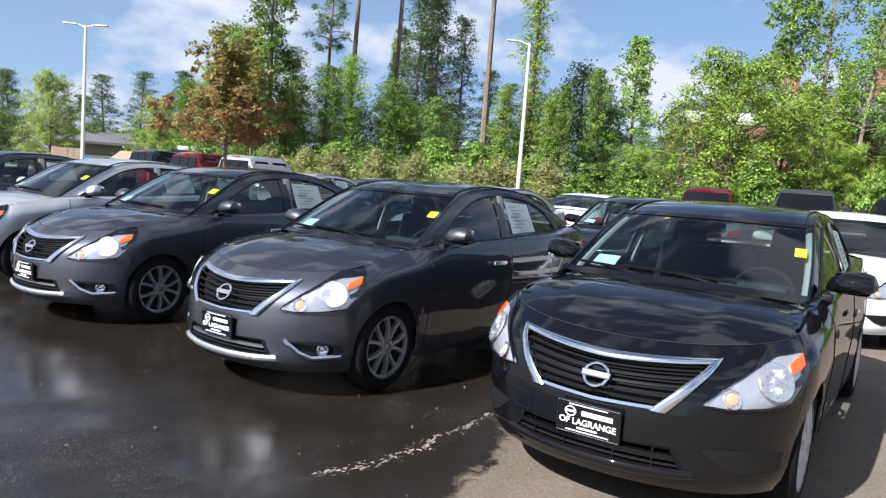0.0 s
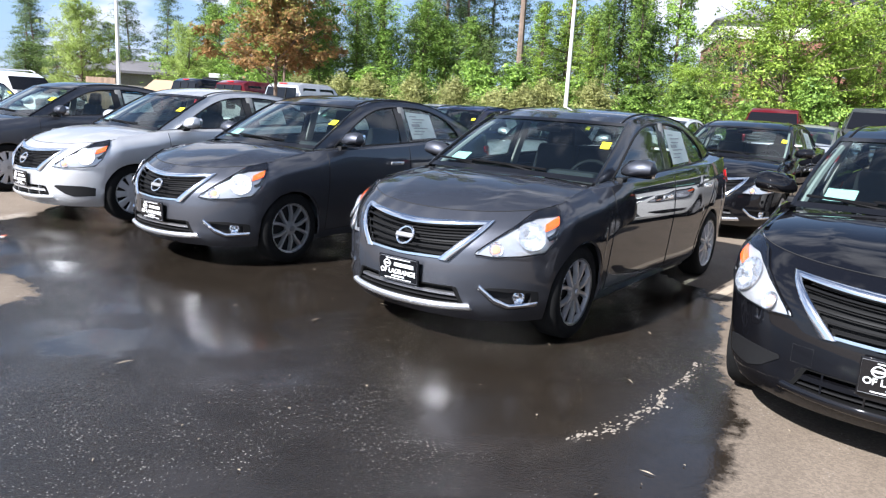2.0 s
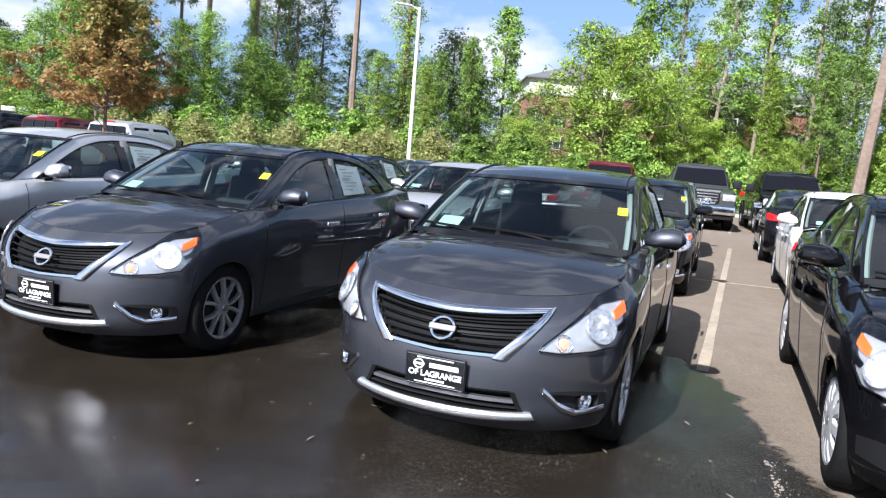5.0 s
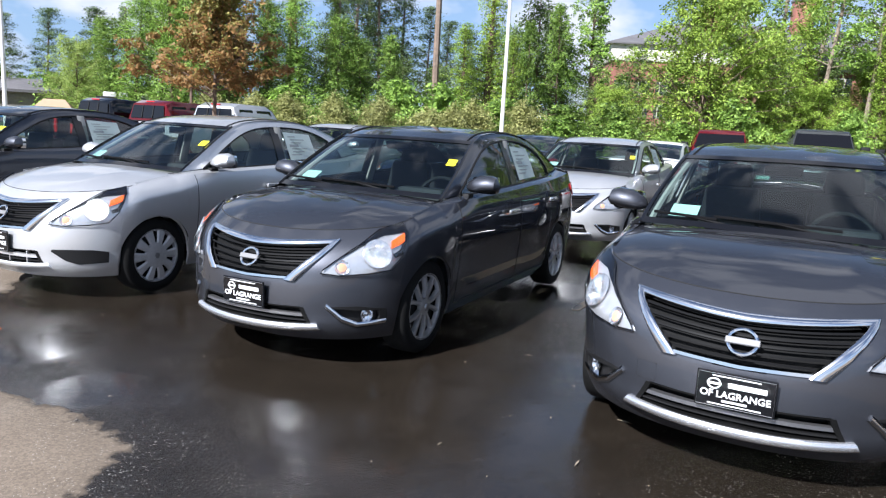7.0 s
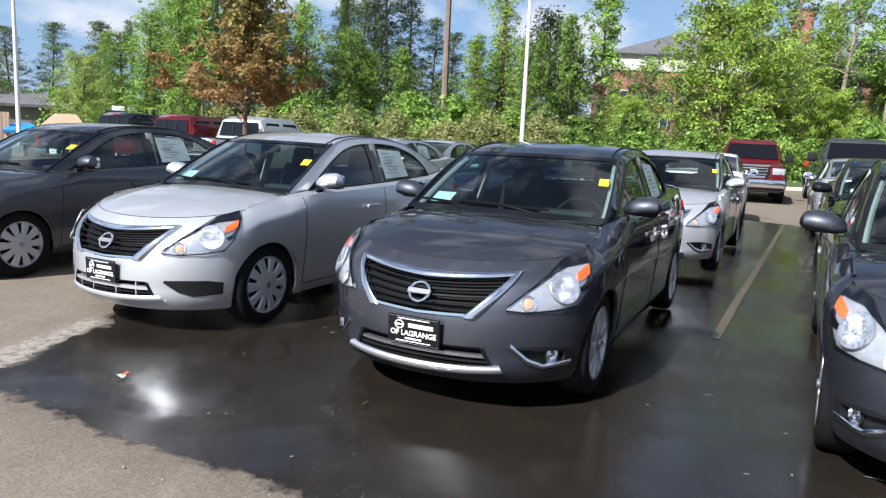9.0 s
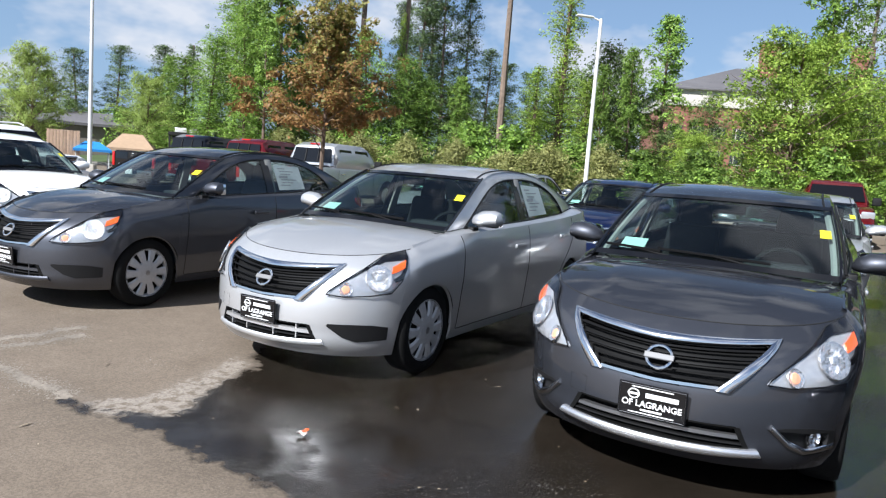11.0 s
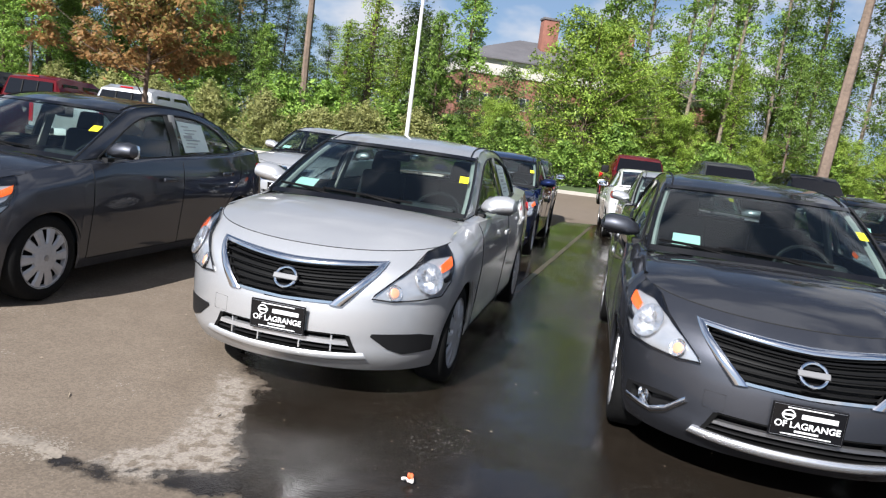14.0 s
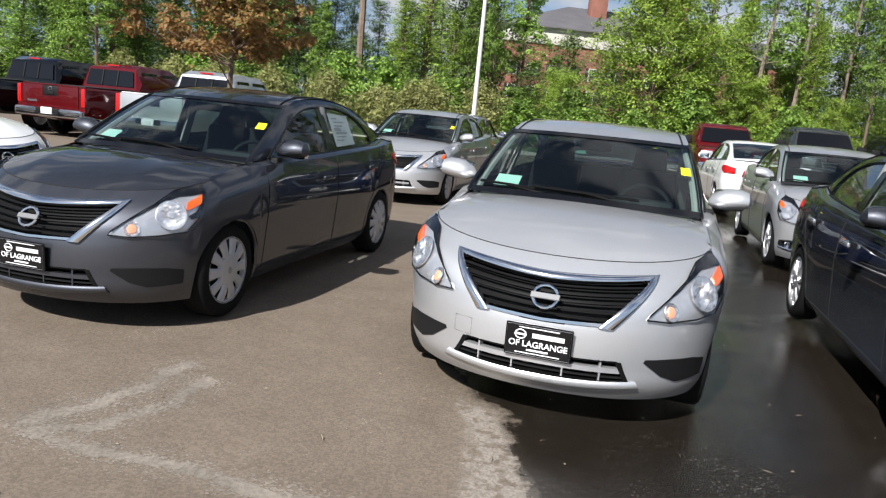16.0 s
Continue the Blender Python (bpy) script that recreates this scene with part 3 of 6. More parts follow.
def sedan(label, paint, alloy=True, group="parked sedans"):
    """A compact four-door sedan, nose at its origin, tail towards +y."""
    p = PAINT[paint]
    car = tagged(new("car"), label, "car", group)
    car.empty_display_size = 0.3
    for (key, sg), (vs, fs, ix) in sedan_shell(alloy).items():
        part(key, link_mesh(key, vs, fs, p), None, car)
    # bonnet
    nu, nv = 41, 25
    vs = []
    for i in range(nu):
        s = -1.0 + 2.0 * i / (nu - 1)
        a = skin(s * 0.98 if abs(s) < 1 else s * 0.98, front_top(abs(s) * 0.98))
        u = i / (nu - 1) * 2 - 1
        yb = 1.05 + 0.10 * abs(u) ** 2.4
        b = Vector((0.70 * u, yb, 1.005 - 0.035 * u * u))
        for j in range(nv):
            f = j / (nv - 1)
            q = a.lerp(b, f)
            q.z += (0.062 * (1 - u ** 2) + 0.02) * 4 * f * (1 - f) * (1 - 0.35 * f) * 0.8
            q.z += 0.006 * math.exp(-((abs(u) - (0.30 + 0.30 * f)) / 0.10) ** 2) * math.sin(math.pi * min(1, f * 1.2) ** 0.8) * (f > 0)
            q.z = max(q.z, 0.0)
            vs.append(q)
    part("bonnet", link_mesh("bonnet", vs, grid_faces(nu, nv), p), None, car)
    seam = [skin(-0.9 + 1.8 * i / 40, front_top(abs(-0.9 + 1.8 * i / 40)), 0.0) + Vector((0, 0, 0.001)) for i in range(41)]
    part("bonnet_gap", tube(seam, 0.0028, 5), M_DARK, car)
    # fender top strips between bonnet edge and fender line
    for sg in (1, -1):
        vs = []
        n = 20
        for i in range(n):
            f = i / (n - 1)
            y = 0.62 + f * (1.22 - 0.62)
            o = Vector((sg * float(half_width(y, side_top(y), side_top(y))), y, float(side_top(y))))
            k = (y - 0.62) / (1.15 - 0.62)
            inn = Vector((sg * (0.70 + 0.02 * (1 - k)), y, float(side_top(y)) + 0.012))
            vs += [o, (o + inn) / 2 + Vector((0, 0, 0.006)), inn]
        fs = grid_faces(n, 3)
        part("fender_top", link_mesh("fender_top", vs, fs if sg < 0 else [f[::-1] for f in fs], p), None, car)
    # cowl and wipers
    cw = []
    for i in range(21):
        u = -1 + i / 10
        cw += [(0.70 * u, 1.03 + 0.10 * abs(u) ** 2.4, 0.985 - 0.035 * u * u), (0.72 * u, 1.10 + 0.08 * abs(u) ** 2.4, 0.992 - 0.03 * u * u)]
    part("cowl", link_mesh("cowl", cw, grid_faces(21, 2), M_BLACK), None, car)
    # glasshouse
    rl = dense(ROOF_LINE, 53)
    dl = dense(DLO_LINE, 53)
    for sg in (1, -1):
        vs = []
        for (ya, za), (yb, zb) in zip(rl, dl):
            for f in (0, 0.35, 0.7, 1.0):
                y, z = ya + (yb - ya) * f, za + (zb - za) * f
                q = cab(y, z, -0.012 * (1 - f) ** 2)
                vs.append(Vector((q.x * sg, q.y, q.z)))
        fs = grid_faces(53, 4)
        part("roof_pillar", link_mesh("roof_pillar", vs, fs if sg > 0 else [f[::-1] for f in fs], p), None, car)
        # filler from the window's foot down to the shell top, at both ends
        vs = []
        ys = np.linspace(1.08, 3.90, 60)
        for y in ys:
            zt = float(side_top(y))
            o = Vector((sg * float(half_width(y, zt, zt)), y, zt))
            zi = float(np.interp(y, [1.08, 1.34, 3.43, 3.90], [0.983, 1.005, 1.085, 1.13]))
            i_ = Vector((sg * (cab_x(y, zi) - 0.004), y, zi))
            vs += [o, o.lerp(i_, 0.5) + Vector((0, 0, 0.006)), i_]
        fs = grid_faces(60, 3)
        part("shoulder", link_mesh("shoulder", vs, fs if sg < 0 else [f[::-1] for f in fs], p), None, car)
        # side glass
        upper = dl
        for nm, y0, y1 in (("front_window", 1.34, 2.31), ("rear_window", 2.42, 3.43)):
            vs = []
            n, m = 24, 8
            for i in range(n):
                y = y0 + (y1 - y0) * i / (n - 1)
                zt = float(np.interp(y, [c[0] for c in upper], [c[1] for c in upper]))
                zb = float(np.interp(y, [1.34, 3.43], [1.003, 1.082]))
                for j in range(m):
                    z = zb + (zt - zb) * j / (m - 1)
                    q = cab(y, z, -0.006)
                    vs.append(Vector((q.x * sg, y, z)))
            fs = grid_faces(n, m)
            part(nm, link_mesh(nm, vs, fs if sg > 0 else [f[::-1] for f in fs], M_SIDEGLASS), None, car, "tinted side window")
        bp = []
        for z in np.linspace(1.02, 1.40, 8):
            for dy in (-0.055, 0.055):
                q = cab(2.365 + dy - 0.02 * (z - 0.98), z, 0.002)
                bp.append(Vector((q.x * sg, q.y, q.z)))
        part("centre_pillar", link_mesh("centre_pillar", bp, [f if sg > 0 else f[::-1] for f in [(i * 2, i * 2 + 1, i * 2 + 3, i * 2 + 2) for i in range(7)]], M_GLOSSBLACK), None, car)
        belt = [Vector((sg * (cab_x(y, z) + 0.004), y, z)) for y, z in [(1.34 + 2.09 * i / 30, 1.003 + 0.079 * i / 30) for i in range(31)]]
        rim = [Vector((sg * (cab_x(y, z) + 0.003), y, z)) for y, z in dl]
        part("belt_trim", tube(belt, 0.009, 5), M_BLACK, car)
        part("window_trim", tube(rim, 0.008, 5), M_BLACK, car)
        # door gaps
        for y0, za, zb in ((1.17, 0.27, 0.965), (2.36, 0.27, 1.0)):
            part("door_gap", tube([skin(sg * s_at_y(y0 + 0.04 * (z - 0.6)), float(z), 0.0005) for z in np.linspace(za, zb, 16)], 0.0035, 4), M_DARK, car)
        arc = [(3.06, 0.27), (3.06, 0.34), (3.09, 0.45), (3.16, 0.58), (3.26, 0.69), (3.36, 0.78), (3.43, 0.88), (3.45, 1.05)]
        part("door_gap", tube([skin(sg * s_at_y(y), z, 0.0005) for y, z in dense(arc, 24)], 0.0035, 4), M_DARK, car)
        part("sill_gap", tube([skin(sg * s_at_y(float(y)), 0.265, 0.0005) for y in np.linspace(1.17, 3.06, 20)], 0.0035, 4), M_DARK, car)
        for y0, z0 in ((2.12, 0.845), (3.10, 0.885)):
            c = skin(sg * s_at_y(y0), z0, 0.03)
            hd = part("door_handle", rbox(0.022, 0.20, 0.034, 0.010, (0, 0, 0)), M_LIP if alloy else p, car, "chrome door handle" if alloy else "")
            hd.matrix_local = pose(*c, 0, 0, 0)
        # mirror
        prof = [(0.0, 0.025, 0.0), (0.02, 0.06, 0.005), (0.09, 0.094, 0.012), (0.18, 0.092, 0.02), (0.228, 0.074, 0.02), (0.25, 0.025, 0.018)]
        verts, n = [], 16
        for ox, r, up in prof:
            for k in range(n):
                a = k * math.tau / n
                dx = math.cos(a)
                verts.append(Vector((sg * (0.745 + ox), 1.42 + (0.085 * dx if dx < 0 else 0.035 * dx) * (r / 0.085) + 0.02, 1.06 + up * 1.2 + r * math.sin(a) * (0.84 if math.sin(a) > 0 else 0.52))))
        fs = []
        for i in range(len(prof) - 1):
            for k in range(n):
                fs.append((i * n + k, i * n + (k + 1) % n, (i + 1) * n + (k + 1) % n, (i + 1) * n + k))
        fs.append(tuple(range((len(prof) - 1) * n, len(prof) * n)))
        mir = part("side_mirror", link_mesh("side_mirror", verts, fs if sg < 0 else [f[::-1] for f in fs], p), None, car)
        mg = rbox(0.19, 0.004, 0.12, 0.03, (0, 0, 0), seg=2)
        g = part("mirror_glass", mg, M_CHROME, mir)
        g.matrix_local = pose(sg * 0.87, 1.477, 1.085)
        part("mirror_foot", rbox(0.07, 0.09, 0.05, 0.015, (sg * 0.75, 1.42, 0.995)), M_BLACK, mir)
        # headlight
        low = [(sg * s_at_x(0.462, .6), 0.600), (sg * s_at_x(0.56, .6), 0.592), (sg * s_at_x(0.68, .61), 0.604), (sg * s_at_x(0.765, .62), 0.622), (sg * s_at_x(0.795, .70), 0.700)]
        upp = [(sg * s_at_x(0.475, .62), 0.622), (sg * s_at_x(0.545, .69), 0.690), (sg * s_at_x(0.625, .76), 0.765), (sg * s_at_x(0.705, .82), 0.838), (sg * s_at_x(0.802, .87), 0.888)]
        hl = part("headlight", relief(low, upp, 22, 9, 0.004, -0.03, M_REFLECTOR, "headlight"), None, car, "clear headlight with bright reflector")
        part("lens", relief(low, upp, 22, 9, 0.019, 0.0, M_LENS, "lens"), None, hl)
        bez = [(u[0] + sg * 0.02 * 0, u[1]) for u in upp]
        bw = (0.03, 0.04, 0.06, 0.13, 0.30)
        up2 = [(upp[i][0] * (1 - bw[i] * 0.4) + low[i][0] * bw[i] * 0.4, upp[i][1] * (1 - bw[i]) + low[i][1] * bw[i]) for i in range(5)]
        part("headlight_bezel", relief(up2, bez, 22, 3, 0.012, -0.01, M_GLOSSBLACK, "headlight_bezel"), None, hl, "gloss black upper edge")
        am_l = [(sg * s_at_x(0.752, .735), 0.742), (sg * s_at_x(0.774, .75), 0.756), (sg * s_at_x(0.792, .775), 0.776)]
        am_u = [(sg * s_at_x(0.748, .775), 0.780), (sg * s_at_x(0.772, .80), 0.803), (sg * s_at_x(0.7945, .82), 0.824)]
        rear = [(sg * s_at_x(0.775, .69), 0.690), (sg * s_at_x(0.795, .70), 0.704), (sg * s_at_x(0.8, .79), 0.79), (sg * s_at_x(0.802, .87), 0.884)]
        rein = [(sg * s_at_x(0.765, .70), 0.712), (sg * s_at_x(0.784, .73), 0.736), (sg * s_at_x(0.793, .80), 0.80), (sg * s_at_x(0.796, .85), 0.856)]
        part("headlight_tail", relief(rear, rein, 14, 3, 0.012, -0.01, M_GLOSSBLACK, "headlight_tail"), None, hl)
        part("turn_signal", relief(am_l, am_u, 8, 6, 0.014, 0.0, M_AMBER, "turn_signal"), None, hl, "orange side reflector")
        c = skin(sg * s_at_x(0.705, 0.715), 0.715, 0.006)
        d0 = (skin(sg * s_at_x(0.705, 0.715), 0.715, 0.1) - c).normalized()
        bowl = lathe([(0.000, 0.090), (0.009, 0.087), (0.006, 0.064), (0.001, 0.05), (-0.002, 0.034), (0.002, 0.022), (0.009, 0.018), (0.011, 0.0)], 36)
        for v in bowl.verts:
            r = math.hypot(v.co.y, v.co.z)
            if 0.025 < r < 0.078:
                v.co.x += 0.006 * (round(math.atan2(v.co.z, v.co.y) / math.tau * 36) % 2) + 0.004 * (round(r * 100) % 2)
        bmesh.ops.transform(bowl, matrix=Matrix.Translation(c) @ d0.to_track_quat("X", "Z").to_matrix().to_4x4(), verts=bowl.verts)
        part("reflector_bowl", bowl, M_BOWL, hl)
        edge = [skin(a, z, 0.016) for a, z in low] + [skin(a, z, 0.016) for a, z in upp[::-1]]
        part("headlight_seal", tube(edge, 0.004, 5, True), M_GLOSSBLACK, hl)
        c = skin(sg * s_at_x(0.565, 0.637), 0.637, 0.007)
        bulb = lathe([(0.0, 0.029), (0.006, 0.024), (0.009, 0.0)], 16)
        bmesh.ops.transform(bulb, matrix=Matrix.Translation(c) @ d0.to_track_quat("X", "Z").to_matrix().to_4x4(), verts=bulb.verts)
        part("amber_bulb", bulb, M_PEACH, hl)
        cup = lathe([(0.002, 0.046), (0.008, 0.044), (0.004, 0.034), (0.001, 0.022)], 20)
        bmesh.ops.transform(cup, matrix=Matrix.Translation(c) @ d0.to_track_quat("X", "Z").to_matrix().to_4x4(), verts=cup.verts)
        part("signal_cup", cup, M_BOWL, hl)
        # fog pocket
        fl = [(sg * s_at_x(0.495, .39), 0.394), (sg * s_at_x(0.57, .32), 0.318), (sg * s_at_x(0.635, .28), 0.280), (sg * s_at_x(0.742, .29), 0.292)]
        fu = [(sg * s_at_x(0.50, .40), 0.402), (sg * s_at_x(0.60, .4), 0.402), (sg * s_at_x(0.69, .4), 0.400), (sg * s_at_x(0.748, .39), 0.388)]
        if not alloy:
            fl = [(sg * s_at_x(0.478, .39), 0.396), (sg * s_at_x(0.562, .33), 0.328), (sg * s_at_x(0.632, .30), 0.298), (sg * s_at_x(0.750, .31), 0.308)]
            fu = [(sg * s_at_x(0.485, .41), 0.411), (sg * s_at_x(0.60, .41), 0.413), (sg * s_at_x(0.70, .41), 0.410), (sg * s_at_x(0.757, .39), 0.392)]
        fog = part("fog_lamp_cover", relief(fl, fu, 16, 7, -0.032 if alloy else 0.005, -0.04, M_BLACK, "fog_lamp_cover"), None, car, "black plastic bumper insert")
        if alloy:
            part("fog_surround", pocket("fog_surround", FOG, sg, 0.016, 0.034, M_BLACK), None, fog)
            fl2 = [(a + sg * 0.006, z + 0.030) for a, z in fl]
            part("fog_trim", relief(fl, fl2, 16, 7, 0.010, -0.02, M_CHROME, "fog_trim", None, 0.008), None, fog, "chrome strip")
            c = skin(sg * s_at_x(0.685, 0.348), 0.348, -0.024)
            d0 = (skin(sg * s_at_x(0.685, 0.348), 0.348, 0.1) - c).normalized()
            lamp = lathe([(0.0, 0.042), (0.014, 0.040), (0.016, 0.034), (0.002, 0.028), (-0.004, 0.012), (0.006, 0.010), (0.008, 0.0)], 24)
            bmesh.ops.transform(lamp, matrix=Matrix.Translation(c) @ d0.to_track_quat("X", "Z").to_matrix().to_4x4(), verts=lamp.verts)
            part("fog_lamp", lamp, M_CHROME, fog)
        # tail lamp
        tl = [(sg * 10.02, 0.93), (sg * 10.2, 0.86), (sg * 10.48, 0.86)]
        tu = [(sg * 10.02, 0.99), (sg * 10.2, 1.0), (sg * 10.46, 0.965)]
        part("tail_lamp", relief(tl, tu, 14, 5, 0.012, -0.01, M_REDLENS, "tail_lamp"), None, car, "red tail lamp")
        # wheel well
        for ax in AXLES:
            well = []
            nn = 20
            for k in range(nn + 1):
                a = math.pi * k / nn
                for xx in (0.35, 0.69 if ax < 1 else 0.80):
                    well.append(Vector((sg * xx, ax - 0.345 * math.cos(a), WHEEL_R - 0.02 + 0.352 * math.sin(a))))
            part("wheel_well", link_mesh("wheel_well", well, grid_faces(nn + 1, 2), M_DARK), None, car)
            wheel(car, ax, sg, alloy)
            lip = []
            for k in range(25):
                a = math.pi * k / 24
                y, z = ax - ARCH * 0.955 * math.cos(a), WHEEL_R + ARCH * math.sin(a)
                lip.append(Vector((sg * (float(half_width(y, max(z, .3), 2.0)) - 0.012 - max(0, 0.68 - y) * 0.35), y, z)))
            part("arch_lip", tube(lip, 0.012, 6), p, car)
    # windscreen, roof, rear window, boot
    ws = dense([c for c in ROOF_LINE[:5]], 15)
    vs, fs = screen(ws, -0.09, -0.20, 25, 0.012)
    part("windscreen", link_mesh("windscreen", vs, fs, M_GLASS), None, car, "clear windscreen with dark border")
    border = []
    for band in (ws[:2], ws[-2:]):
        v2, f2 = screen(band, -0.09 if band == ws[:2] else -0.192, -0.098 if band == ws[:2] else -0.20, 25, 0.012)
        border.append((v2, f2))
    vv, ff = [], []
    for v2, f2 in border:
        o = len(vv)
        vv += [q + Vector((0, -0.004, 0.003)) for q in v2]
        ff += [tuple(o + k for k in f) for f in f2]
    part("windscreen_border", link_mesh("windscreen_border", vv, ff, M_GLOSSBLACK), None, car)
    for sg in (1, -1):
        part("windscreen_trim", tube([Vector((sg * (cab_x(y, z) - 0.006), y - 0.006, z + 0.004)) for y, z in ws], 0.011, 5), M_GLOSSBLACK, car)
    part("headliner", flat_patch("headliner", [(-0.54, 1.80, 1.36), (0.54, 1.80, 1.36), (0.50, 3.05, 1.385), (-0.50, 3.05, 1.385)], M_TRIM_GREY), None, car)
    rf = dense(ROOF_LINE[4:10], 31)
    verts = []
    for i in range(31):
        u = -1 + 2 * i / 30
        for j, (y, z) in enumerate(rf):
            c = 1 - abs(u) ** 2.6
            f = j / 30
            bow = -0.20 + 0.34 * f
            verts.append(Vector((cab_x(y, z) * u * 0.995, y + bow * (1 - abs(u) ** 2.2), z + (0.012 + 0.012 * f + 0.012 * math.sin(math.pi * f)) * c)))
    part("roof", link_mesh("roof", verts, grid_faces(31, 31), p), None, car)
    for sg in (1, -1):
        part("roof_gutter", tube([Vector((sg * (cab_x(y, z) * 0.92), y - 0.025, z + 0.0075)) for y, z in rf], 0.006, 4), M_BLACK, car)
    rw = dense(ROOF_LINE[9:], 12)
    vs, fs = screen(rw, 0.14, 0.10, 21, 0.025)
    part("back_window", link_mesh("back_window", vs, fs, M_BACKGLASS), None, car, "tinted back window")
    verts = []
    for i in range(21):
        u = -1 + i / 10
        a = Vector((cab_x(3.86, 1.135) * u, 3.86 + 0.10 * (1 - abs(u) ** 2.2), 1.135 + 0.025 * (1 - abs(u) ** 2)))
        q = skin((11 - 0.9 * abs(u)) * (1 if u > 0 else -1), 1.105)
        for j in range(8):
            f = j / 7
            w = a.lerp(q, f)
            w.z += 0.03 * math.sin(math.pi * f) * (1 - 0.6 * abs(u)) + 0.025 * f * (1 - u * u)
            verts.append(w)
    part("boot_lid", link_mesh("boot_lid", verts, grid_faces(21, 8), p), None, car)
    # grille
    back = [(s_at_x(-0.46 + 0.92 * i / 12, .65), 0.548 + 0.03 * abs(i - 6) / 6) for i in range(13)]
    backu = [(s_at_x(-0.47 + 0.94 * i / 12, .77), 0.735 + 0.028 * abs(i - 6) / 6) for i in range(13)]
    gr = part("grille", relief(back, backu, 25, 6, -0.045, -0.06, M_GRILLE, "grille"), None, car, "black slatted grille with chrome v surround")
    for k in range(5):
        f = 0.10 + k * 0.205
        z0 = 0.565 + 0.150 * f
        hw = 0.265 + 0.185 * f
        lo = [(s_at_x(-hw + 2 * hw * i / 10, .7), z0 + 0.03 * (abs(i - 5) / 5) ** 1.5 * f) for i in range(11)]
        up = [(a, z + 0.008) for a, z in lo]
        part("slat", relief(lo, up, 21, 3, 0.0, -0.016, M_SLAT, "slat"), None, gr)
    barl = [(s_at_x(-0.48 + 0.96 * i / 14, .74), 0.727 + 0.036 * (abs(i - 7) / 7) ** 1.5) for i in range(15)]
    baru = [(s_at_x(-0.508 + 1.016 * i / 14, .77), 0.756 + 0.030 * (abs(i - 7) / 7) ** 1.5) for i in range(15)]
    part("chrome_top", relief(barl, baru, 31, 9, 0.015, -0.02, M_CHROME, "chrome_top", None, 0.008), None, gr, "curved chrome bar")
    for sg in (1, -1):
        inn = [(sg * s_at_x(0.470, .765), 0.765), (sg * s_at_x(0.376, .67), 0.670), (sg * s_at_x(0.280, .57), 0.574), (sg * s_at_x(0.256, .55), 0.548)]
        out = [(sg * s_at_x(0.512, .78), 0.784), (sg * s_at_x(0.433, .67), 0.676), (sg * s_at_x(0.350, .57), 0.578), (sg * s_at_x(0.322, .545), 0.545)]
        a, b = (inn, out) if sg < 0 else (out, inn)
        part("chrome_leg", relief(a, b, 12, 9, 0.020, -0.02, M_CHROME, "chrome_leg", None, 0.007), None, gr, "slanting chrome leg")
    lo = [(s_at_x(-0.27 + 0.54 * i / 10, .55), 0.544 + 0.010 * abs(i - 5) / 5) for i in range(11)]
    up = [(a, z + 0.014) for a, z in lo]
    part("chrome_foot", relief(lo, up, 15, 3, 0.010, -0.02, M_CHROME, "chrome_foot"), None, gr)
    em = [(0.058 * math.cos(k * math.tau / 28), 0, 0.055 * math.sin(k * math.tau / 28)) for k in range(28)]
    emb = part("emblem", tube(em, 0.0085, 8, True), M_CHROME, gr, "round chrome badge with a bar")
    emb.matrix_local = pose(0, -0.016, 0.655, -30, 0, 0)
    part("emblem_bar", rbox(0.138, 0.012, 0.030, 0.003, (0, -0.006, 0), seg=1), M_BADGE, emb)
    # lower intake
    lo = [(s_at_x(-0.42 + 0.84 * i / 10, .3), 0.288) for i in range(11)]
    up = [(s_at_x(-0.37 + 0.74 * i / 10, .4), 0.400) for i in range(11)]
    it = part("lower_intake", relief(lo, up, 21, 4, -0.055, -0.07, M_GRILLE, "lower_intake"), None, car, "black lower air intake with bars")
    part("intake_surround", pocket("intake_surround", INTAKE, 1, 0.014, 0.055, M_GRILLE), None, it)
    for z0, th, m, hw in ((0.338, 0.017 if alloy else 0.024, p if not alloy else M_SATIN, 0.385), (0.312, 0.008, M_BLACK, 0.40)):
        lo = [(s_at_x(-hw + 2 * hw * i / 10, .42), z0) for i in range(11)]
        up = [(a, z + th) for a, z in lo]
        part("intake_bar", relief(lo, up, 21, 3, 0.003 if m == p else -0.004, -0.035, m, "intake_bar"), None, it)
    if not alloy:
        for x in (-0.29, -0.12, 0.12, 0.29):
            lo = [(s_at_x(x - 0.004, .3), 0.292), (s_at_x(x + 0.004, .3), 0.292)]
            up = [(s_at_x(x - 0.004, .4), 0.396), (s_at_x(x + 0.004, .4), 0.396)]
            part("intake_rib", relief(lo, up, 3, 4, 0.0, -0.035, p, "intake_rib"), None, it)
    lo = [(s_at_x(-0.47 + 0.94 * i / 14, .25), 0.243 + 0.022 * (abs(i - 7) / 7) ** 2) for i in range(15)]
    up = [(s_at_x(-0.45 + 0.90 * i / 14, .28), 0.288 + 0.016 * (abs(i - 7) / 7) ** 2) for i in range(15)]
    part("lower_lip", relief(lo, up, 29, 9, 0.026 if alloy else 0.015, -0.02, M_LIP if alloy else p, "lower_lip", None, 0.016 if alloy else 0.012), None, car, "bright lower bumper strip" if alloy else "")
    sq = [(-0.43, 0.485), (-0.34, 0.485), (-0.34, 0.405), (-0.43, 0.405)]
    part("tow_cover", tube([skin(s_at_x(x, z), z, 0.0005) for x, z in sq], 0.0013, 4, True), M_DARK, car)
    dealer_plate(car)
    # underside and cabin
    part("underside", rbox(1.30, 3.6, 0.08, 0.03, (0, 2.42, 0.225)), M_DARK, car)
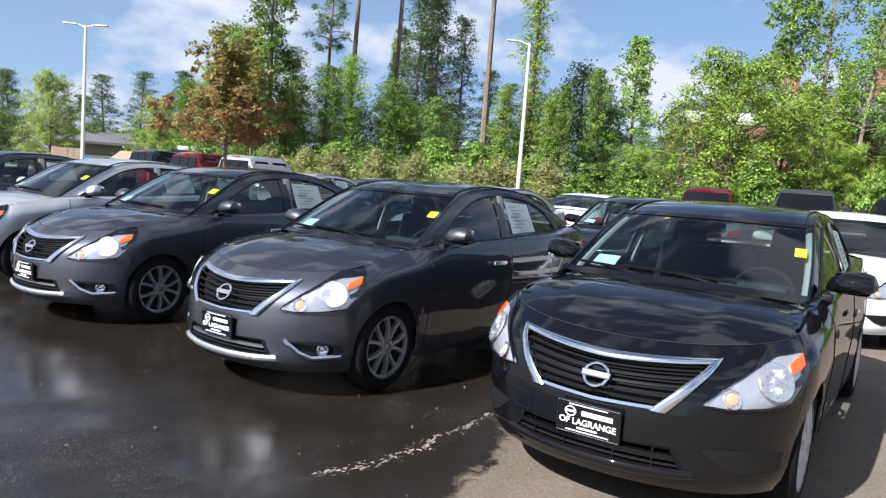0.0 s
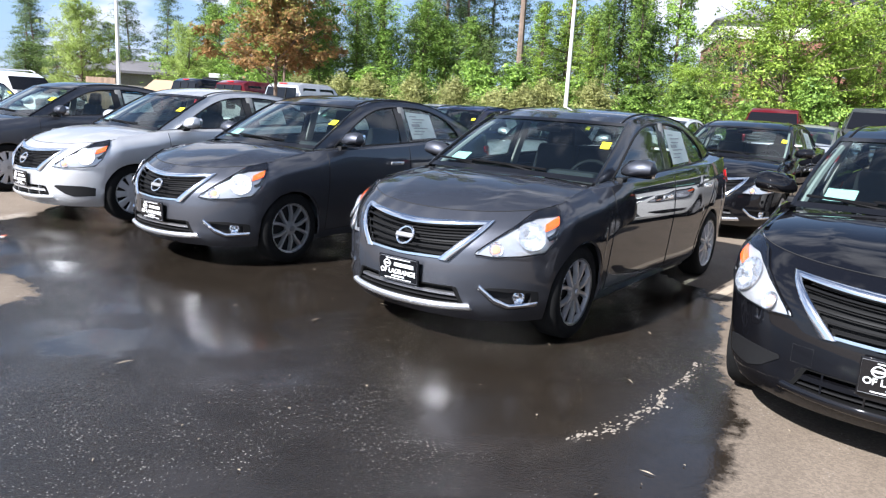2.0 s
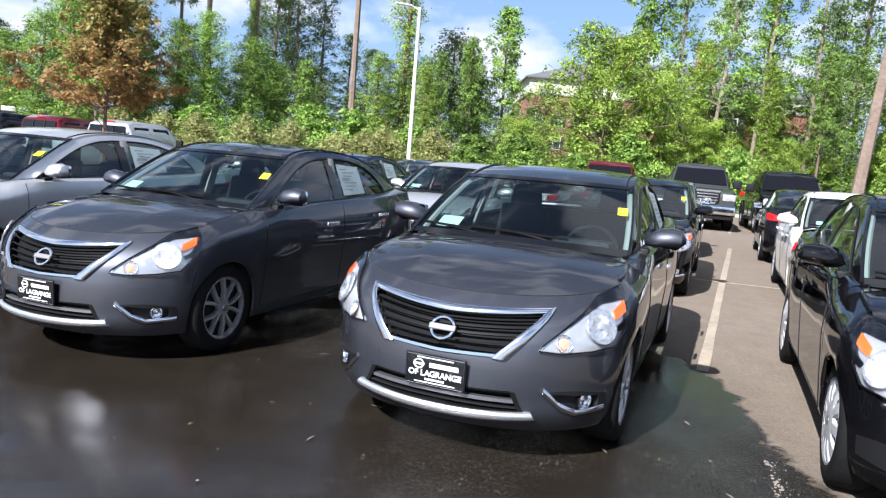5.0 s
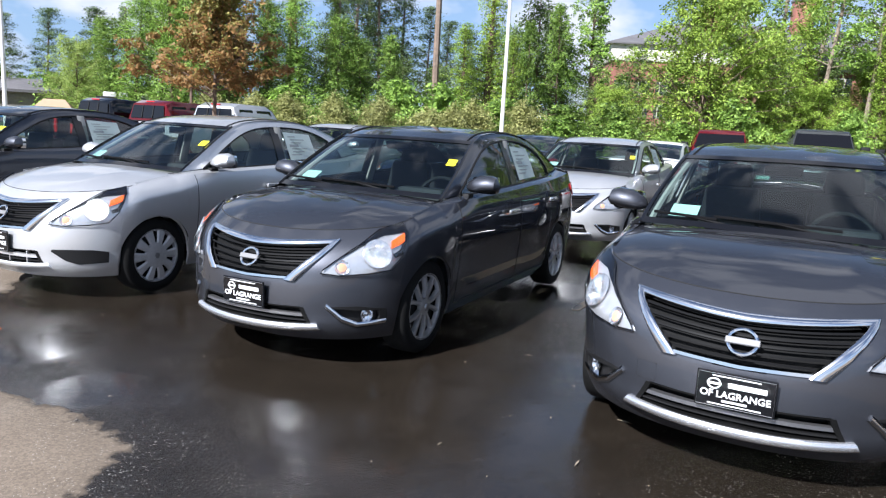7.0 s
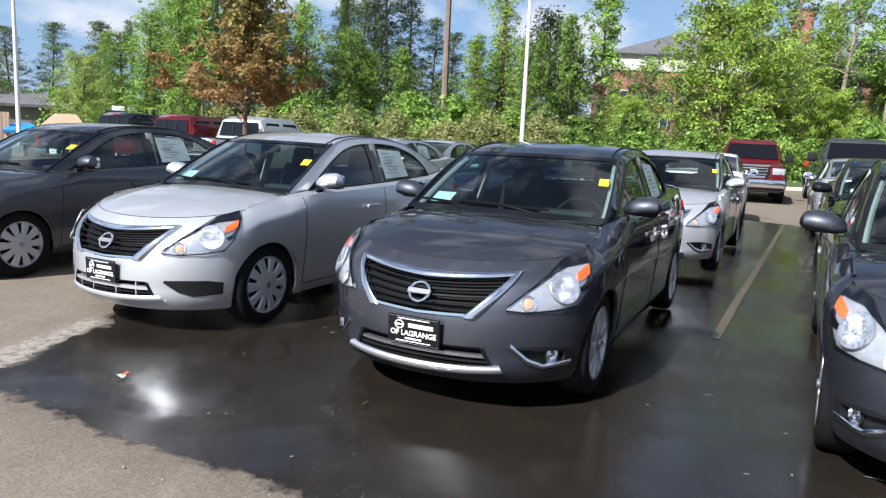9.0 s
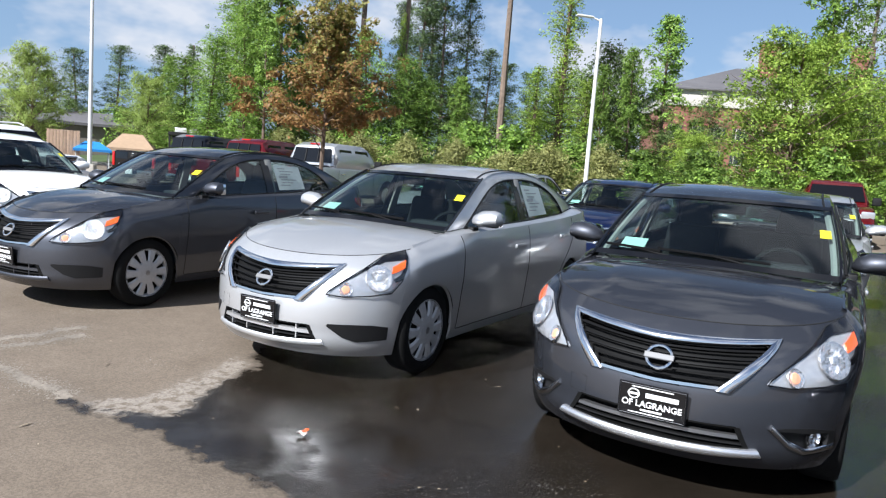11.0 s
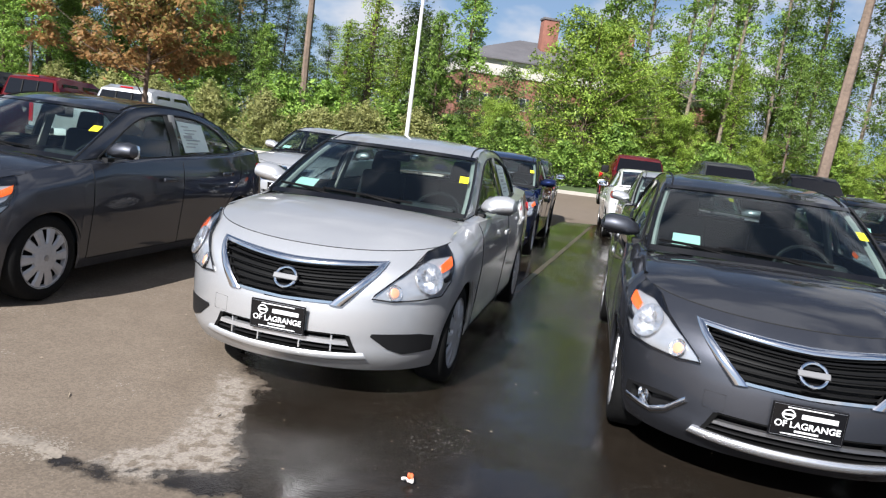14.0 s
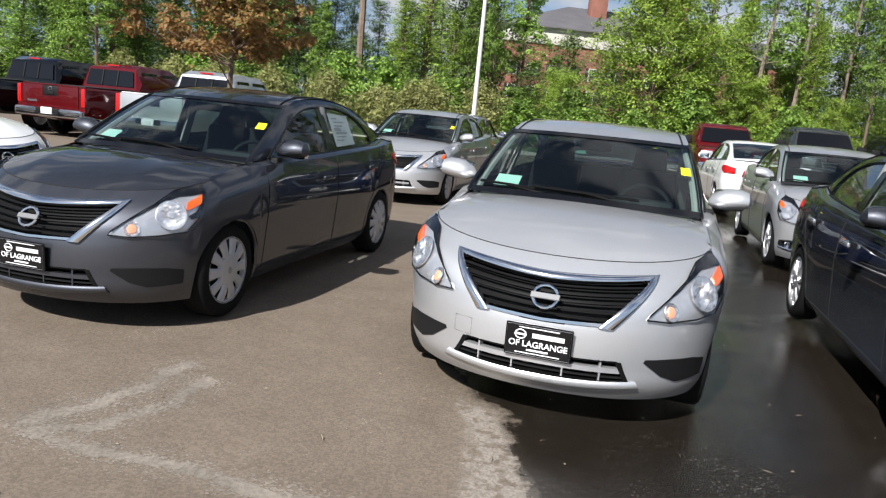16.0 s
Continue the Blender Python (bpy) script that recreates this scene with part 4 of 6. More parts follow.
    # no car part: dark block added to stand for the shade behind the bumper
    part("front_shade", rbox(1.0, 0.42, 0.14, 0.03, (0, 0.42, 0.32)), M_DARK, car)
    part("cabin_floor", rbox(1.36, 2.6, 0.05, 0.0, (0, 2.4, 0.33)), M_DASH, car)
    for sg in (1, -1):
        part("door_lining", rbox(0.05, 2.2, 0.55, 0.02, (sg * 0.735, 2.35, 0.68)), M_DASH, car)
        part("pillar_lining", rbox(0.025, 0.10, 0.46, 0.008, (sg * 0.67, 2.42, 1.18), (0, sg * -17, 0)), M_TRIM_GREY, car, "pale grey inner pillar")
        al = [Vector((sg * (cab_x(y, z) - 0.035), y + 0.055, z - 0.02)) for y, z in ws]
        part("pillar_lining", tube(al, 0.02, 6), M_TRIM_GREY, car, "pale grey inner pillar")
    part("dashboard", join(rbox(1.38, 0.42, 0.22, 0.07, (0, 1.36, 0.86), (-6, 0, 0), 3), rbox(1.34, 0.36, 0.04, 0.015, (0, 1.20, 0.945), (-4, 0, 0)), rbox(0.40, 0.16, 0.10, 0.04, (0.35, 1.50, 0.975), (0, 0, 0), 3)), M_DASH, car, "charcoal dashboard")
    sw = [(0.185 * math.cos(k * math.tau / 32), 0, 0.185 * math.sin(k * math.tau / 32)) for k in range(32)]
    st = part("steering_wheel", join(tube(sw, 0.015, 8, True), rbox(0.36, 0.02, 0.05, 0.01, (0, 0.01, 0)), rbox(0.14, 0.05, 0.12, 0.02, (0, 0.01, -0.02))), M_BLACK, car)
    st.matrix_local = pose(0.36, 1.72, 0.92, -24, 0, 0)
    for sx in (0.36, -0.36):
        seat = part("front_seat", join(rbox(0.48, 0.50, 0.16, 0.05, (sx, 2.2, 0.53), (6, 0, 0), 3), rbox(0.46, 0.13, 0.62, 0.055, (sx, 2.50, 0.86), (-16, 0, 0), 3, 0.86)), M_CLOTH, car, "charcoal cloth front seat")
        part("headrest", rbox(0.27, 0.10, 0.19, 0.045, (sx, 2.615, 1.235), (-10, 0, 0), 3, 0.85), M_CLOTH, seat)
    part("rear_bench", join(rbox(1.25, 0.5, 0.16, 0.05, (0, 3.0, 0.53), (4, 0, 0), 3), rbox(1.25, 0.13, 0.58, 0.05, (0, 3.30, 0.84), (-20, 0, 0), 3)), M_CLOTH, car)
    part("parcel_shelf", rbox(1.2, 0.5, 0.03, 0.01, (0, 3.62, 1.07)), M_DASH, car)
    part("rear_view_mirror", rbox(0.22, 0.03, 0.065, 0.02, (0, 1.70, 1.325), (0, 0, 0), 2), M_BLACK, car)
    # wipers on the screen's foot
    for x0, x1, y0 in ((0.34, -0.30, 1.10), (-0.28, -0.64, 1.13)):
        pts = []
        for k in range(9):
            x = x0 + (x1 - x0) * k / 8
            u = x / 0.74
            f = 0.075 + 0.012 * k / 8
            pts.append(Vector((x, 1.10 - 0.09 * (1 - abs(u) ** 2.2) + 0.05 + 0.02 * (k / 8), 0.992 + 0.012 * (1 - abs(u) ** 2.2) + 0.046 + 0.014 * k / 8)))
        part("wiper", join(tube(pts, 0.009, 5), tube([pts[4], Vector((x0 * 0.75, 1.06, 1.02))], 0.009, 5)), M_SLAT, car)
    # papers on the glass

    def on_screen(u, f, inn):
        y, z = (float(np.interp(f, np.linspace(0, 1, 15), [c[k] for c in ws])) for k in (0, 1))
        c = 1 - abs(u) ** 2.2
        return Vector((cab_x(y, z) * u, y + (-0.09 - 0.11 * f) * c + inn, z + 0.012 * c - inn * 0.2))

    pg = [on_screen(-0.80, 0.12, 0.012), on_screen(-0.57, 0.12, 0.012), on_screen(-0.57, 0.275, 0.022), on_screen(-0.80, 0.275, 0.022)]
    part("windscreen_paper", flat_patch("windscreen_paper", pg, M_PAPER), None, car, "pale green paper behind the windscreen")
    yt = [on_screen(0.85, 0.51, -0.004), on_screen(0.94, 0.51, -0.004), on_screen(0.94, 0.61, -0.004), on_screen(0.85, 0.61, -0.004)]
    part("yellow_tag", flat_patch("yellow_tag", yt, M_YELLOW), None, car, "bright yellow tag on the windscreen")
    # price sheet on the rear door glass
    def on_side(y, z):
        return cab(y, z, 0.0045)
    sh = [on_side(2.50, 1.075), on_side(2.95, 1.09), on_side(2.92, 1.335), on_side(2.49, 1.355)]
    ps = part("price_sheet", flat_patch("price_sheet", sh, M_STICKER), None, car, "white price sheet with small print")
    rows = []
    for k in range(7):
        z = 1.31 - 0.03 * k
        y0 = 2.54 + (0.03 if k % 3 else 0)
        y1 = 2.66 + 0.19 * ((k * 37) % 10) / 10
        c = (on_side(y0, z) + on_side(y1, z)) / 2 + Vector((0.0015, 0, 0))
        rows.append(rbox(0.001, y1 - y0, 0.010 if k != 3 else 0.028, 0, tuple(c), (0, -22, 0)))
    part("print_line", join(*rows), M_INK, ps)
    return car


# ---- pickup trucks and large vehicles ----
def loft_body(name, stations, m):
    """A closed body from (y, half width at foot, half width at top, z foot, z top) stations with rounded corners."""
    verts, n = [], 0
    for y, wb, wt, zb, zt in stations:
        h = zt - zb
        r = min(0.10, h * 0.3)
        ring = [(wb * 0.96, zb), (wb, zb + r * 0.6), (wb * 1.0, zb + h * 0.45), (wt, zt - r), (wt - r * 0.35, zt - r * 0.25), (wt - r, zt)]
        ring = ring + [(0, zt + 0.015)] + [(-x, z) for x, z in ring[::-1]] + [(0, zb)]
        n = len(ring)
        verts += [Vector((x, y, z)) for x, z in ring]
    faces = []
    for i in range(len(stations) - 1):
        for k in range(n):
            faces.append((i * n + k, i * n + (k + 1) % n, (i + 1) * n + (k + 1) % n, (i + 1) * n + k))
    faces.append(tuple(range(n))[::-1])
    faces.append(tuple(range((len(stations) - 1) * n, len(stations) * n)))
    bm = bmesh.new()
    bv = [bm.verts.new(v) for v in verts]
    for f in faces:
        bm.faces.new([bv[k] for k in f])
    bmesh.ops.recalc_face_normals(bm, faces=bm.faces)
    return bm


def big_wheel(parent, x, y, r=0.39):
    bm = lathe([(-0.12, r * 0.6), (-0.13, r * 0.8), (-0.115, r * 0.95), (-0.08, r), (0.08, r), (0.115, r * 0.95), (0.13, r * 0.8), (0.115, r * 0.62)], 28)
    w = part("wheel", bm, M_RUBBER, parent)
    w.matrix_local = pose(x, y, r, 0, 0, 0 if x > 0 else 180)
    bits = [lathe([(0.07, 0.0), (0.07, r * 0.55), (0.11, r * 0.6), (0.112, r * 0.64)], 24)]
    for k in range(6):
        bits.append(spoke(k * math.tau / 6, 0.06, 0.08, 0.04, r * 0.58, 0.115, 0.105, 0.03))
    part("rim", join(*bits), M_ALLOY, w)
    return w


def truck(label, paint, suv=False, category="pickup"):
    """A crew cab pickup (or a long roofed wagon), nose at its origin, tail towards +y."""
    p = PAINT[paint]
    car = tagged(new("pickup" if not suv else "suv"), label, category, "parked trucks")
    L = 5.5 if not suv else 5.2
    ax = (1.0, L - 1.25)
    st = [(0.0, 0.82, 0.78, 0.42, 0.98), (0.05, 0.90, 0.86, 0.38, 1.06), (0.25, 0.93, 0.90, 0.36, 1.12), (1.35, 0.95, 0.91, 0.36, 1.18),
          (1.4, 0.95, 0.91, 0.36, 1.16), (3.6, 0.95, 0.91, 0.36, 1.18), (L - 0.15, 0.95, 0.90, 0.40, 1.20), (L, 0.92, 0.87, 0.46, 1.18)]
    part("body", loft_body("body", st, p), p, car)
    end = 3.55 if not suv else L - 0.25
    cabst = [(1.30, 0.84, 0.80, 1.10, 1.20), (1.75, 0.86, 0.72, 1.10, 1.72), (2.0, 0.87, 0.70, 1.10, 1.83), (end - 0.35, 0.87, 0.70, 1.10, 1.84), (end - 0.12, 0.86, 0.72, 1.10, 1.74), (end, 0.85, 0.80, 1.10, 1.22)]
    part("cab", loft_body("cab", cabst, p), p, car)

    def pane(nm, corners, m=M_SIDEGLASS):
        return part(nm, flat_patch(nm, corners, M_GLOSSBLACK, 4), None, car, "dark tinted window")

    pane("windscreen", [(-0.74, 1.318, 1.275), (0.74, 1.318, 1.275), (0.65, 1.688, 1.703), (-0.65, 1.688, 1.703)])
    pane("back_window", [(0.70, end + 0.012, 1.29), (-0.70, end + 0.012, 1.29), (-0.63, end - 0.076, 1.68), (0.63, end - 0.076, 1.68)])
    spans = ((1.85, 2.55), (2.65, end - 0.25)) if not suv else ((1.85, 2.6), (2.7, 3.5), (3.6, end - 0.3))
    for sg in (1, -1):
        for a, b in spans:
            q = [(sg * 0.862, a - 0.08 if a < 2 else a, 1.24), (sg * 0.862, b, 1.24), (sg * 0.755, b - 0.03, 1.68), (sg * 0.755, a + 0.06, 1.68)]
            pane("side_window", q if sg > 0 else q[::-1])
        part("side_mirror", rbox(0.24, 0.12, 0.24, 0.05, (sg * 1.06, 1.72, 1.30), (0, 0, 0), 3), M_BLACK, car)
        for y in ax:
            big_wheel(car, sg * 0.83, y)
            arch = [Vector((sg * 0.955, y - 0.47 * math.cos(math.pi * k / 16), 0.40 + 0.47 * math.sin(math.pi * k / 16))) for k in range(17)]
            well = []
            for v in arch:
                well += [Vector((sg * 0.962, v.y, v.z)), Vector((sg * 0.962, y + (v.y - y) * 0.7, 0.40 + (v.z - 0.40) * 0.7))]
            part("wheel_well", link_mesh("wheel_well", well, grid_faces(17, 2), M_DARK), None, car)
            part("arch_lip", tube(arch, 0.02, 5), p, car)
        part("headlight", rbox(0.34, 0.06, 0.19, 0.04, (sg * 0.72, 0.02, 0.93), (0, 0, sg * 8)), M_REFLECTOR, car, "clear headlight")
        part("tail_lamp", rbox(0.11, 0.06, 0.42, 0.03, (sg * 0.865, L - 0.01, 0.95)), M_REDLENS, car, "red tail lamp")
        for y in (1.75, 2.62, 3.5):
            part("door_gap", tube([(sg * 0.957, y, 0.45), (sg * 0.957, y, 1.10)], 0.006, 4), M_DARK, car)
        for y in (2.45, 3.3):
            part("door_handle", rbox(0.03, 0.2, 0.035, 0.01, (sg * 0.965, y, 1.0)), M_CHROME, car, "chrome door handle")
        part("step_bar", tube([(sg * 0.96, 1.6, 0.36), (sg * 0.96, 3.5, 0.36)], 0.045, 8), M_BLACK, car)
    gr = part("grille", rbox(0.95, 0.06, 0.34, 0.05, (0, -0.005, 0.92)), M_BLACK, car, "dark grille in a chrome surround")
    part("grille_surround", tube([(-0.47, -0.04, 1.08), (0.47, -0.04, 1.08), (0.36, -0.04, 0.76), (-0.36, -0.04, 0.76)], 0.035, 6, True), M_CHROME, gr)
    for k in range(3):
        part("grille_bar", rbox(0.86, 0.02, 0.03, 0.005, (0, -0.045, 0.84 + 0.08 * k)), M_SATIN, gr)
    part("front_bumper", rbox(1.84, 0.22, 0.24, 0.06, (0, 0.02, 0.58), (0, 0, 0), 3), M_CHROME if not suv else p, car, "chrome bumper" if not suv else "")
    part("lower_apron", rbox(1.7, 0.2, 0.2, 0.05, (0, 0.1, 0.42)), M_BLACK, car)
    part("rear_bumper", rbox(1.82, 0.2, 0.2, 0.05, (0, L + 0.03, 0.56), (0, 0, 0), 3), M_CHROME if not suv else p, car, "chrome step bumper" if not suv else "")
    if not suv:
        bed = join(rbox(1.66, L - 3.9, 0.02, 0, (0, (L + 3.65) / 2, 1.20)), rbox(1.68, 0.03, 0.02, 0, (0, 3.64, 1.205)))
        part("bed_floor", bed, M_DARK, car, "black bed liner")
        part("tailgate_panel", rbox(1.50, 0.03, 0.50, 0.02, (0, L + 0.006, 0.93)), p, car)
        hp = part("tailgate_handle", join(rbox(0.42, 0.03, 0.24, 0.03, (0, L + 0.012, 1.05)), rbox(0.20, 0.03, 0.07, 0.012, (0, L + 0.03, 1.0))), M_BLACK, car, "black handle panel")
        bd = tube([(0.05 * math.cos(k * math.tau / 16), L + 0.032, 1.10 + 0.045 * math.sin(k * math.tau / 16)) for k in range(16)], 0.008, 5, True)
        part("badge", bd, M_CHROME, hp)
        part("tailgate_edge", tube([(-0.74, L + 0.01, 1.185), (0.74, L + 0.01, 1.185)], 0.018, 6), p, car)
        for bx in (-0.22, 0.22):
            part("window_bar", rbox(0.03, 0.012, 0.40, 0, (bx, end - 0.022, 1.49), (13, 0, 0)), M_BLACK, car)
        part("bumper_step", rbox(0.62, 0.06, 0.12, 0.02, (0, L + 0.115, 0.60)), M_BLACK, car)
        part("tailgate_badge", rbox(0.26, 0.01, 0.045, 0.0, (0.5, L + 0.024, 0.80)), M_SATIN, car)
    part("number_plate", rbox(0.3, 0.02, 0.15, 0.005, (0, L + 0.15, 0.60)), M_WHITE, car)
    part("stop_lamp", rbox(0.34, 0.03, 0.035, 0.008, (0, end - 0.15, 1.80)), M_REDLENS, car)
    part("yellow_tag", rbox(0.1, 0.012, 0.12, 0, (0.56, 1.62, 1.55), (-40, 0, 0)), M_YELLOW, car)
    return car


def recolour(ob, paint):
    """Gives a copied vehicle its own paint."""
    for o in ob.children_recursive:
        for sl in o.material_slots:
            if sl.material and sl.material.name.startswith("paint_"):
                sl.link = "OBJECT"
                sl.material = PAINT[paint]


# ---- ground ----
def asphalt():
    m, n, l, b = mat_base("asphalt")
    geo = n.new("ShaderNodeNewGeometry")
    at = n.new("ShaderNodeAttribute")
    at.attribute_name = "wet"
    dk = n.new("ShaderNodeAttribute")
    dk.attribute_name = "mark"

    def noise_tex(scale, detail=6, rough=0.55):
        q = n.new("ShaderNodeTexNoise")
        q.inputs["Scale"].default_value, q.inputs["Detail"].default_value, q.inputs["Roughness"].default_value = scale, detail, rough
        l.new(geo.outputs["Position"], q.inputs["Vector"])
        return q.outputs["Fac"]

    def math_node(op, a, bb, clamp=False):
        q = n.new("ShaderNodeMath")
        q.operation, q.use_clamp = op, clamp
        for i, v in enumerate((a, bb)):
            if isinstance(v, (int, float)):
                q.inputs[i].default_value = v
            else:
                l.new(v, q.inputs[i])
        return q.outputs[0]

    def ramp(v, a, bb, lo=0.0, hi=1.0):
        q = n.new("ShaderNodeMapRange")
        q.interpolation_type = "SMOOTHSTEP"
        for k, w in (("From Min", a), ("From Max", bb), ("To Min", lo), ("To Max", hi)):
            q.inputs[k].default_value = w
        l.new(v, q.inputs["Value"])
        return q.outputs[0]

    big, mid, fine = noise_tex(0.45, 5), noise_tex(3.2, 8, 0.65), noise_tex(170, 3)
    speck = n.new("ShaderNodeTexVoronoi")
    speck.inputs["Scale"].default_value = 80
    l.new(geo.outputs["Position"], speck.inputs["Vector"])
    edge = math_node("ADD", at.outputs["Fac"], math_node("MULTIPLY", math_node("SUBTRACT", mid, 0.5), 0.42))
    edge = math_node("ADD", edge, math_node("MULTIPLY", math_node("SUBTRACT", noise_tex(14, 5, 0.6), 0.5), 0.16))
    wet = ramp(edge, -0.02, 0.02)
    damp = math_node("MAXIMUM", ramp(edge, -0.07, 0.035), ramp(math_node("ADD", edge, math_node("MULTIPLY", math_node("SUBTRACT", big, 0.5), 0.8)), -0.42, -0.08, 0.0, 0.16))
    tone = math_node("ADD", math_node("MULTIPLY", big, 0.30), math_node("MULTIPLY", mid, 0.46))
    tone = math_node("ADD", tone, math_node("MULTIPLY", fine, 0.24))
    dry = n.new("ShaderNodeValToRGB")
    e = dry.color_ramp.elements
    e[0].position, e[0].color = 0.32, (0.128, 0.101, 0.076, 1)
    e[1].position, e[1].color = 0.68, (0.196, 0.158, 0.121, 1)
    l.new(tone, dry.inputs["Fac"])
    stray = math_node("ADD", math_node("MULTIPLY", math_node("SUBTRACT", mid, 0.5), 0.18), math_node("MULTIPLY", math_node("SUBTRACT", fine, 0.5), 0.14))
    near = math_node("ADD", dk.outputs["Fac"], stray)
    rag = noise_tex(15, 6, 0.6)
    near = math_node("ADD", near, math_node("MULTIPLY", math_node("SUBTRACT", rag, 0.5), 0.14))
    solid = ramp(rag, 0.40, 0.55, 0.12, 1.0)
    smask = math_node("ADD", ramp(near, 0.03, -0.01, 0.0, 0.52), math_node("MULTIPLY", ramp(near, 0.14, 0.0, 0.0, 0.18), math_node("SUBTRACT", 1.0, math_node("MULTIPLY", wet, 0.75))))
    smask = math_node("MULTIPLY", math_node("MULTIPLY", smask, solid), ramp(wet, 0.0, 1.0, 1.0, 0.42))
    wetc = n.new("ShaderNodeValToRGB")
    e = wetc.color_ramp.elements
    e[0].position, e[0].color = 0.3, (0.0092, 0.0072, 0.0054, 1)
    e[1].position, e[1].color = 0.7, (0.0235, 0.0185, 0.0138, 1)
    l.new(tone, wetc.inputs["Fac"])
    mx = n.new("ShaderNodeMixRGB")
    l.new(damp, mx.inputs["Fac"])
    l.new(dry.outputs["Color"], mx.inputs["Color1"])
    l.new(wetc.outputs["Color"], mx.inputs["Color2"])
    silt = n.new("ShaderNodeMixRGB")
    silt.inputs["Color2"].default_value = (0.31, 0.275, 0.235, 1)
    l.new(smask, silt.inputs["Fac"])
    l.new(mx.outputs["Color"], silt.inputs["Color1"])
    grit = n.new("ShaderNodeTexVoronoi")
    grit.inputs["Scale"].default_value = 95
    l.new(geo.outputs["Position"], grit.inputs["Vector"])
    gsep = n.new("ShaderNodeSeparateColor")
    l.new(grit.outputs["Color"], gsep.inputs[0])
    gmul = n.new("ShaderNodeVectorMath")
    gmul.operation = "SCALE"
    l.new(silt.outputs["Color"], gmul.inputs[0])
    l.new(ramp(gsep.outputs[0], 0.0, 1.0, 0.85, 1.15), gmul.inputs["Scale"])
    pd = n.new("ShaderNodeAttribute")
    pd.attribute_name = "puddle"
    standing = ramp(math_node("ADD", pd.outputs["Fac"], math_node("MULTIPLY", math_node("SUBTRACT", mid, 0.5), 1.3)), 0.25, 0.75)
    pool = math_node("MAXIMUM", ramp(math_node("ADD", big, math_node("MULTIPLY", mid, 0.25)), 0.50, 0.72), standing)
    # pale specks stand in for sky glints off wet gravel, painted into the colour
    glint = n.new("ShaderNodeTexVoronoi")
    glint.inputs["Scale"].default_value = 115
    l.new(geo.outputs["Position"], glint.inputs["Vector"])
    csep = n.new("ShaderNodeSeparateColor")
    l.new(glint.outputs["Color"], csep.inputs[0])
    few = math_node("MULTIPLY", ramp(csep.outputs[1], 0.885, 0.91), ramp(glint.outputs["Distance"], 0.42, 0.28))
    few = math_node("MULTIPLY", few, ramp(math_node("ADD", mid, math_node("MULTIPLY", pool, -0.25)), 0.34, 0.62))
    pale = n.new("ShaderNodeMixRGB")
    pale.inputs["Color2"].default_value = (0.42, 0.40, 0.37, 1)
    l.new(math_node("MULTIPLY", few, 0.75), pale.inputs["Fac"])
    l.new(gmul.outputs[0], pale.inputs["Color1"])
    l.new(pale.outputs["Color"], b.inputs["Base Color"])
    wr = math_node("SUBTRACT", 0.105, math_node("MULTIPLY", pool, 0.04))
    rg = n.new("ShaderNodeMix")
    rg.inputs["A"].default_value = 0.85
    l.new(wet, rg.inputs["Factor"])
    l.new(math_node("ADD", wr, math_node("MULTIPLY", smask, 0.5)), rg.inputs["B"])
    l.new(rg.outputs["Result"], b.inputs["Roughness"])
    l.new(math_node("ADD", ramp(wet, 0.0, 1.0, 0.25, 0.41), math_node("MULTIPLY", math_node("MULTIPLY", wet, standing), 0.03)), b.inputs["Specular IOR Level"])
    bp = n.new("ShaderNodeBump")
    bp.inputs["Distance"].default_value = 0.006
    hgt = math_node("ADD", math_node("MULTIPLY", speck.outputs["Distance"], 0.8), fine)
    l.new(hgt, bp.inputs["Height"])
    l.new(math_node("SUBTRACT", 0.24, math_node("MULTIPLY", wet, math_node("SUBTRACT", math_node("MULTIPLY", pool, 0.42), 0.26))), bp.inputs["Strength"])
    l.new(bp.outputs["Normal"], b.inputs["Normal"])
    return m


WET = [(-6.25, 8.9), (-6.12, 8.1), (-6.03, 7.67), (-6.13, 7.14), (-6.2, 6.69), (-6.5, 6.67), (-6.85, 6.77), (-6.5, 6.56), (-6.14, 6.42), (-5.8, 6.16), (-5.25, 5.85), (-4.85, 5.62), (-4.46, 5.43), (-4.15, 5.22), (-3.91, 5.1), (-3.96, 4.6),
       (-4.1, 3.6), (-3.6, 2.2), (-2.0, 1.2), (-0.3, 1.9), (0.22, 3.3), (0.57, 4.23), (0.64, 5.12), (0.96, 6.16), (0.97, 6.9), (0.32, 8.08), (2.76, 12.85), (4.47, 17.28), (3.65, 18.36),
       (2.57, 17.54), (2.99, 19.82), (1.32, 19.53), (-1.26, 15.42), (-3.49, 11.9), (-5.12, 10.86)]
SILT_LINES = [[(-9.2, 8.1), (-8.28, 7.6), (-7.71, 7.31), (-7.18, 7.03), (-6.6, 6.72)], [(-8.28, 7.62), (-7.96, 7.82), (-7.76, 8.06), (-7.61, 8.38)],
              [(-0.5, 3.5), (-0.14, 3.86), (0.08, 4.1), (0.24, 4.43), (0.56, 4.97), (0.68, 5.3)], [(-4.65, 5.47), (-4.7, 5.23), (-4.82, 4.84), (-5.0, 4.2)]]
SILT_PATCH = [(-6.23, 7.9), (-6.27, 7.6), (-6.30, 7.4), (-6.39, 7.18), (-6.42, 6.95), (-6.62, 6.84), (-6.75, 6.75), (-6.5, 6.6), (-6.2, 6.62), (-6.1, 6.8), (-6.11, 7.05), (-6.11, 7.35), (-6.08, 7.7)]
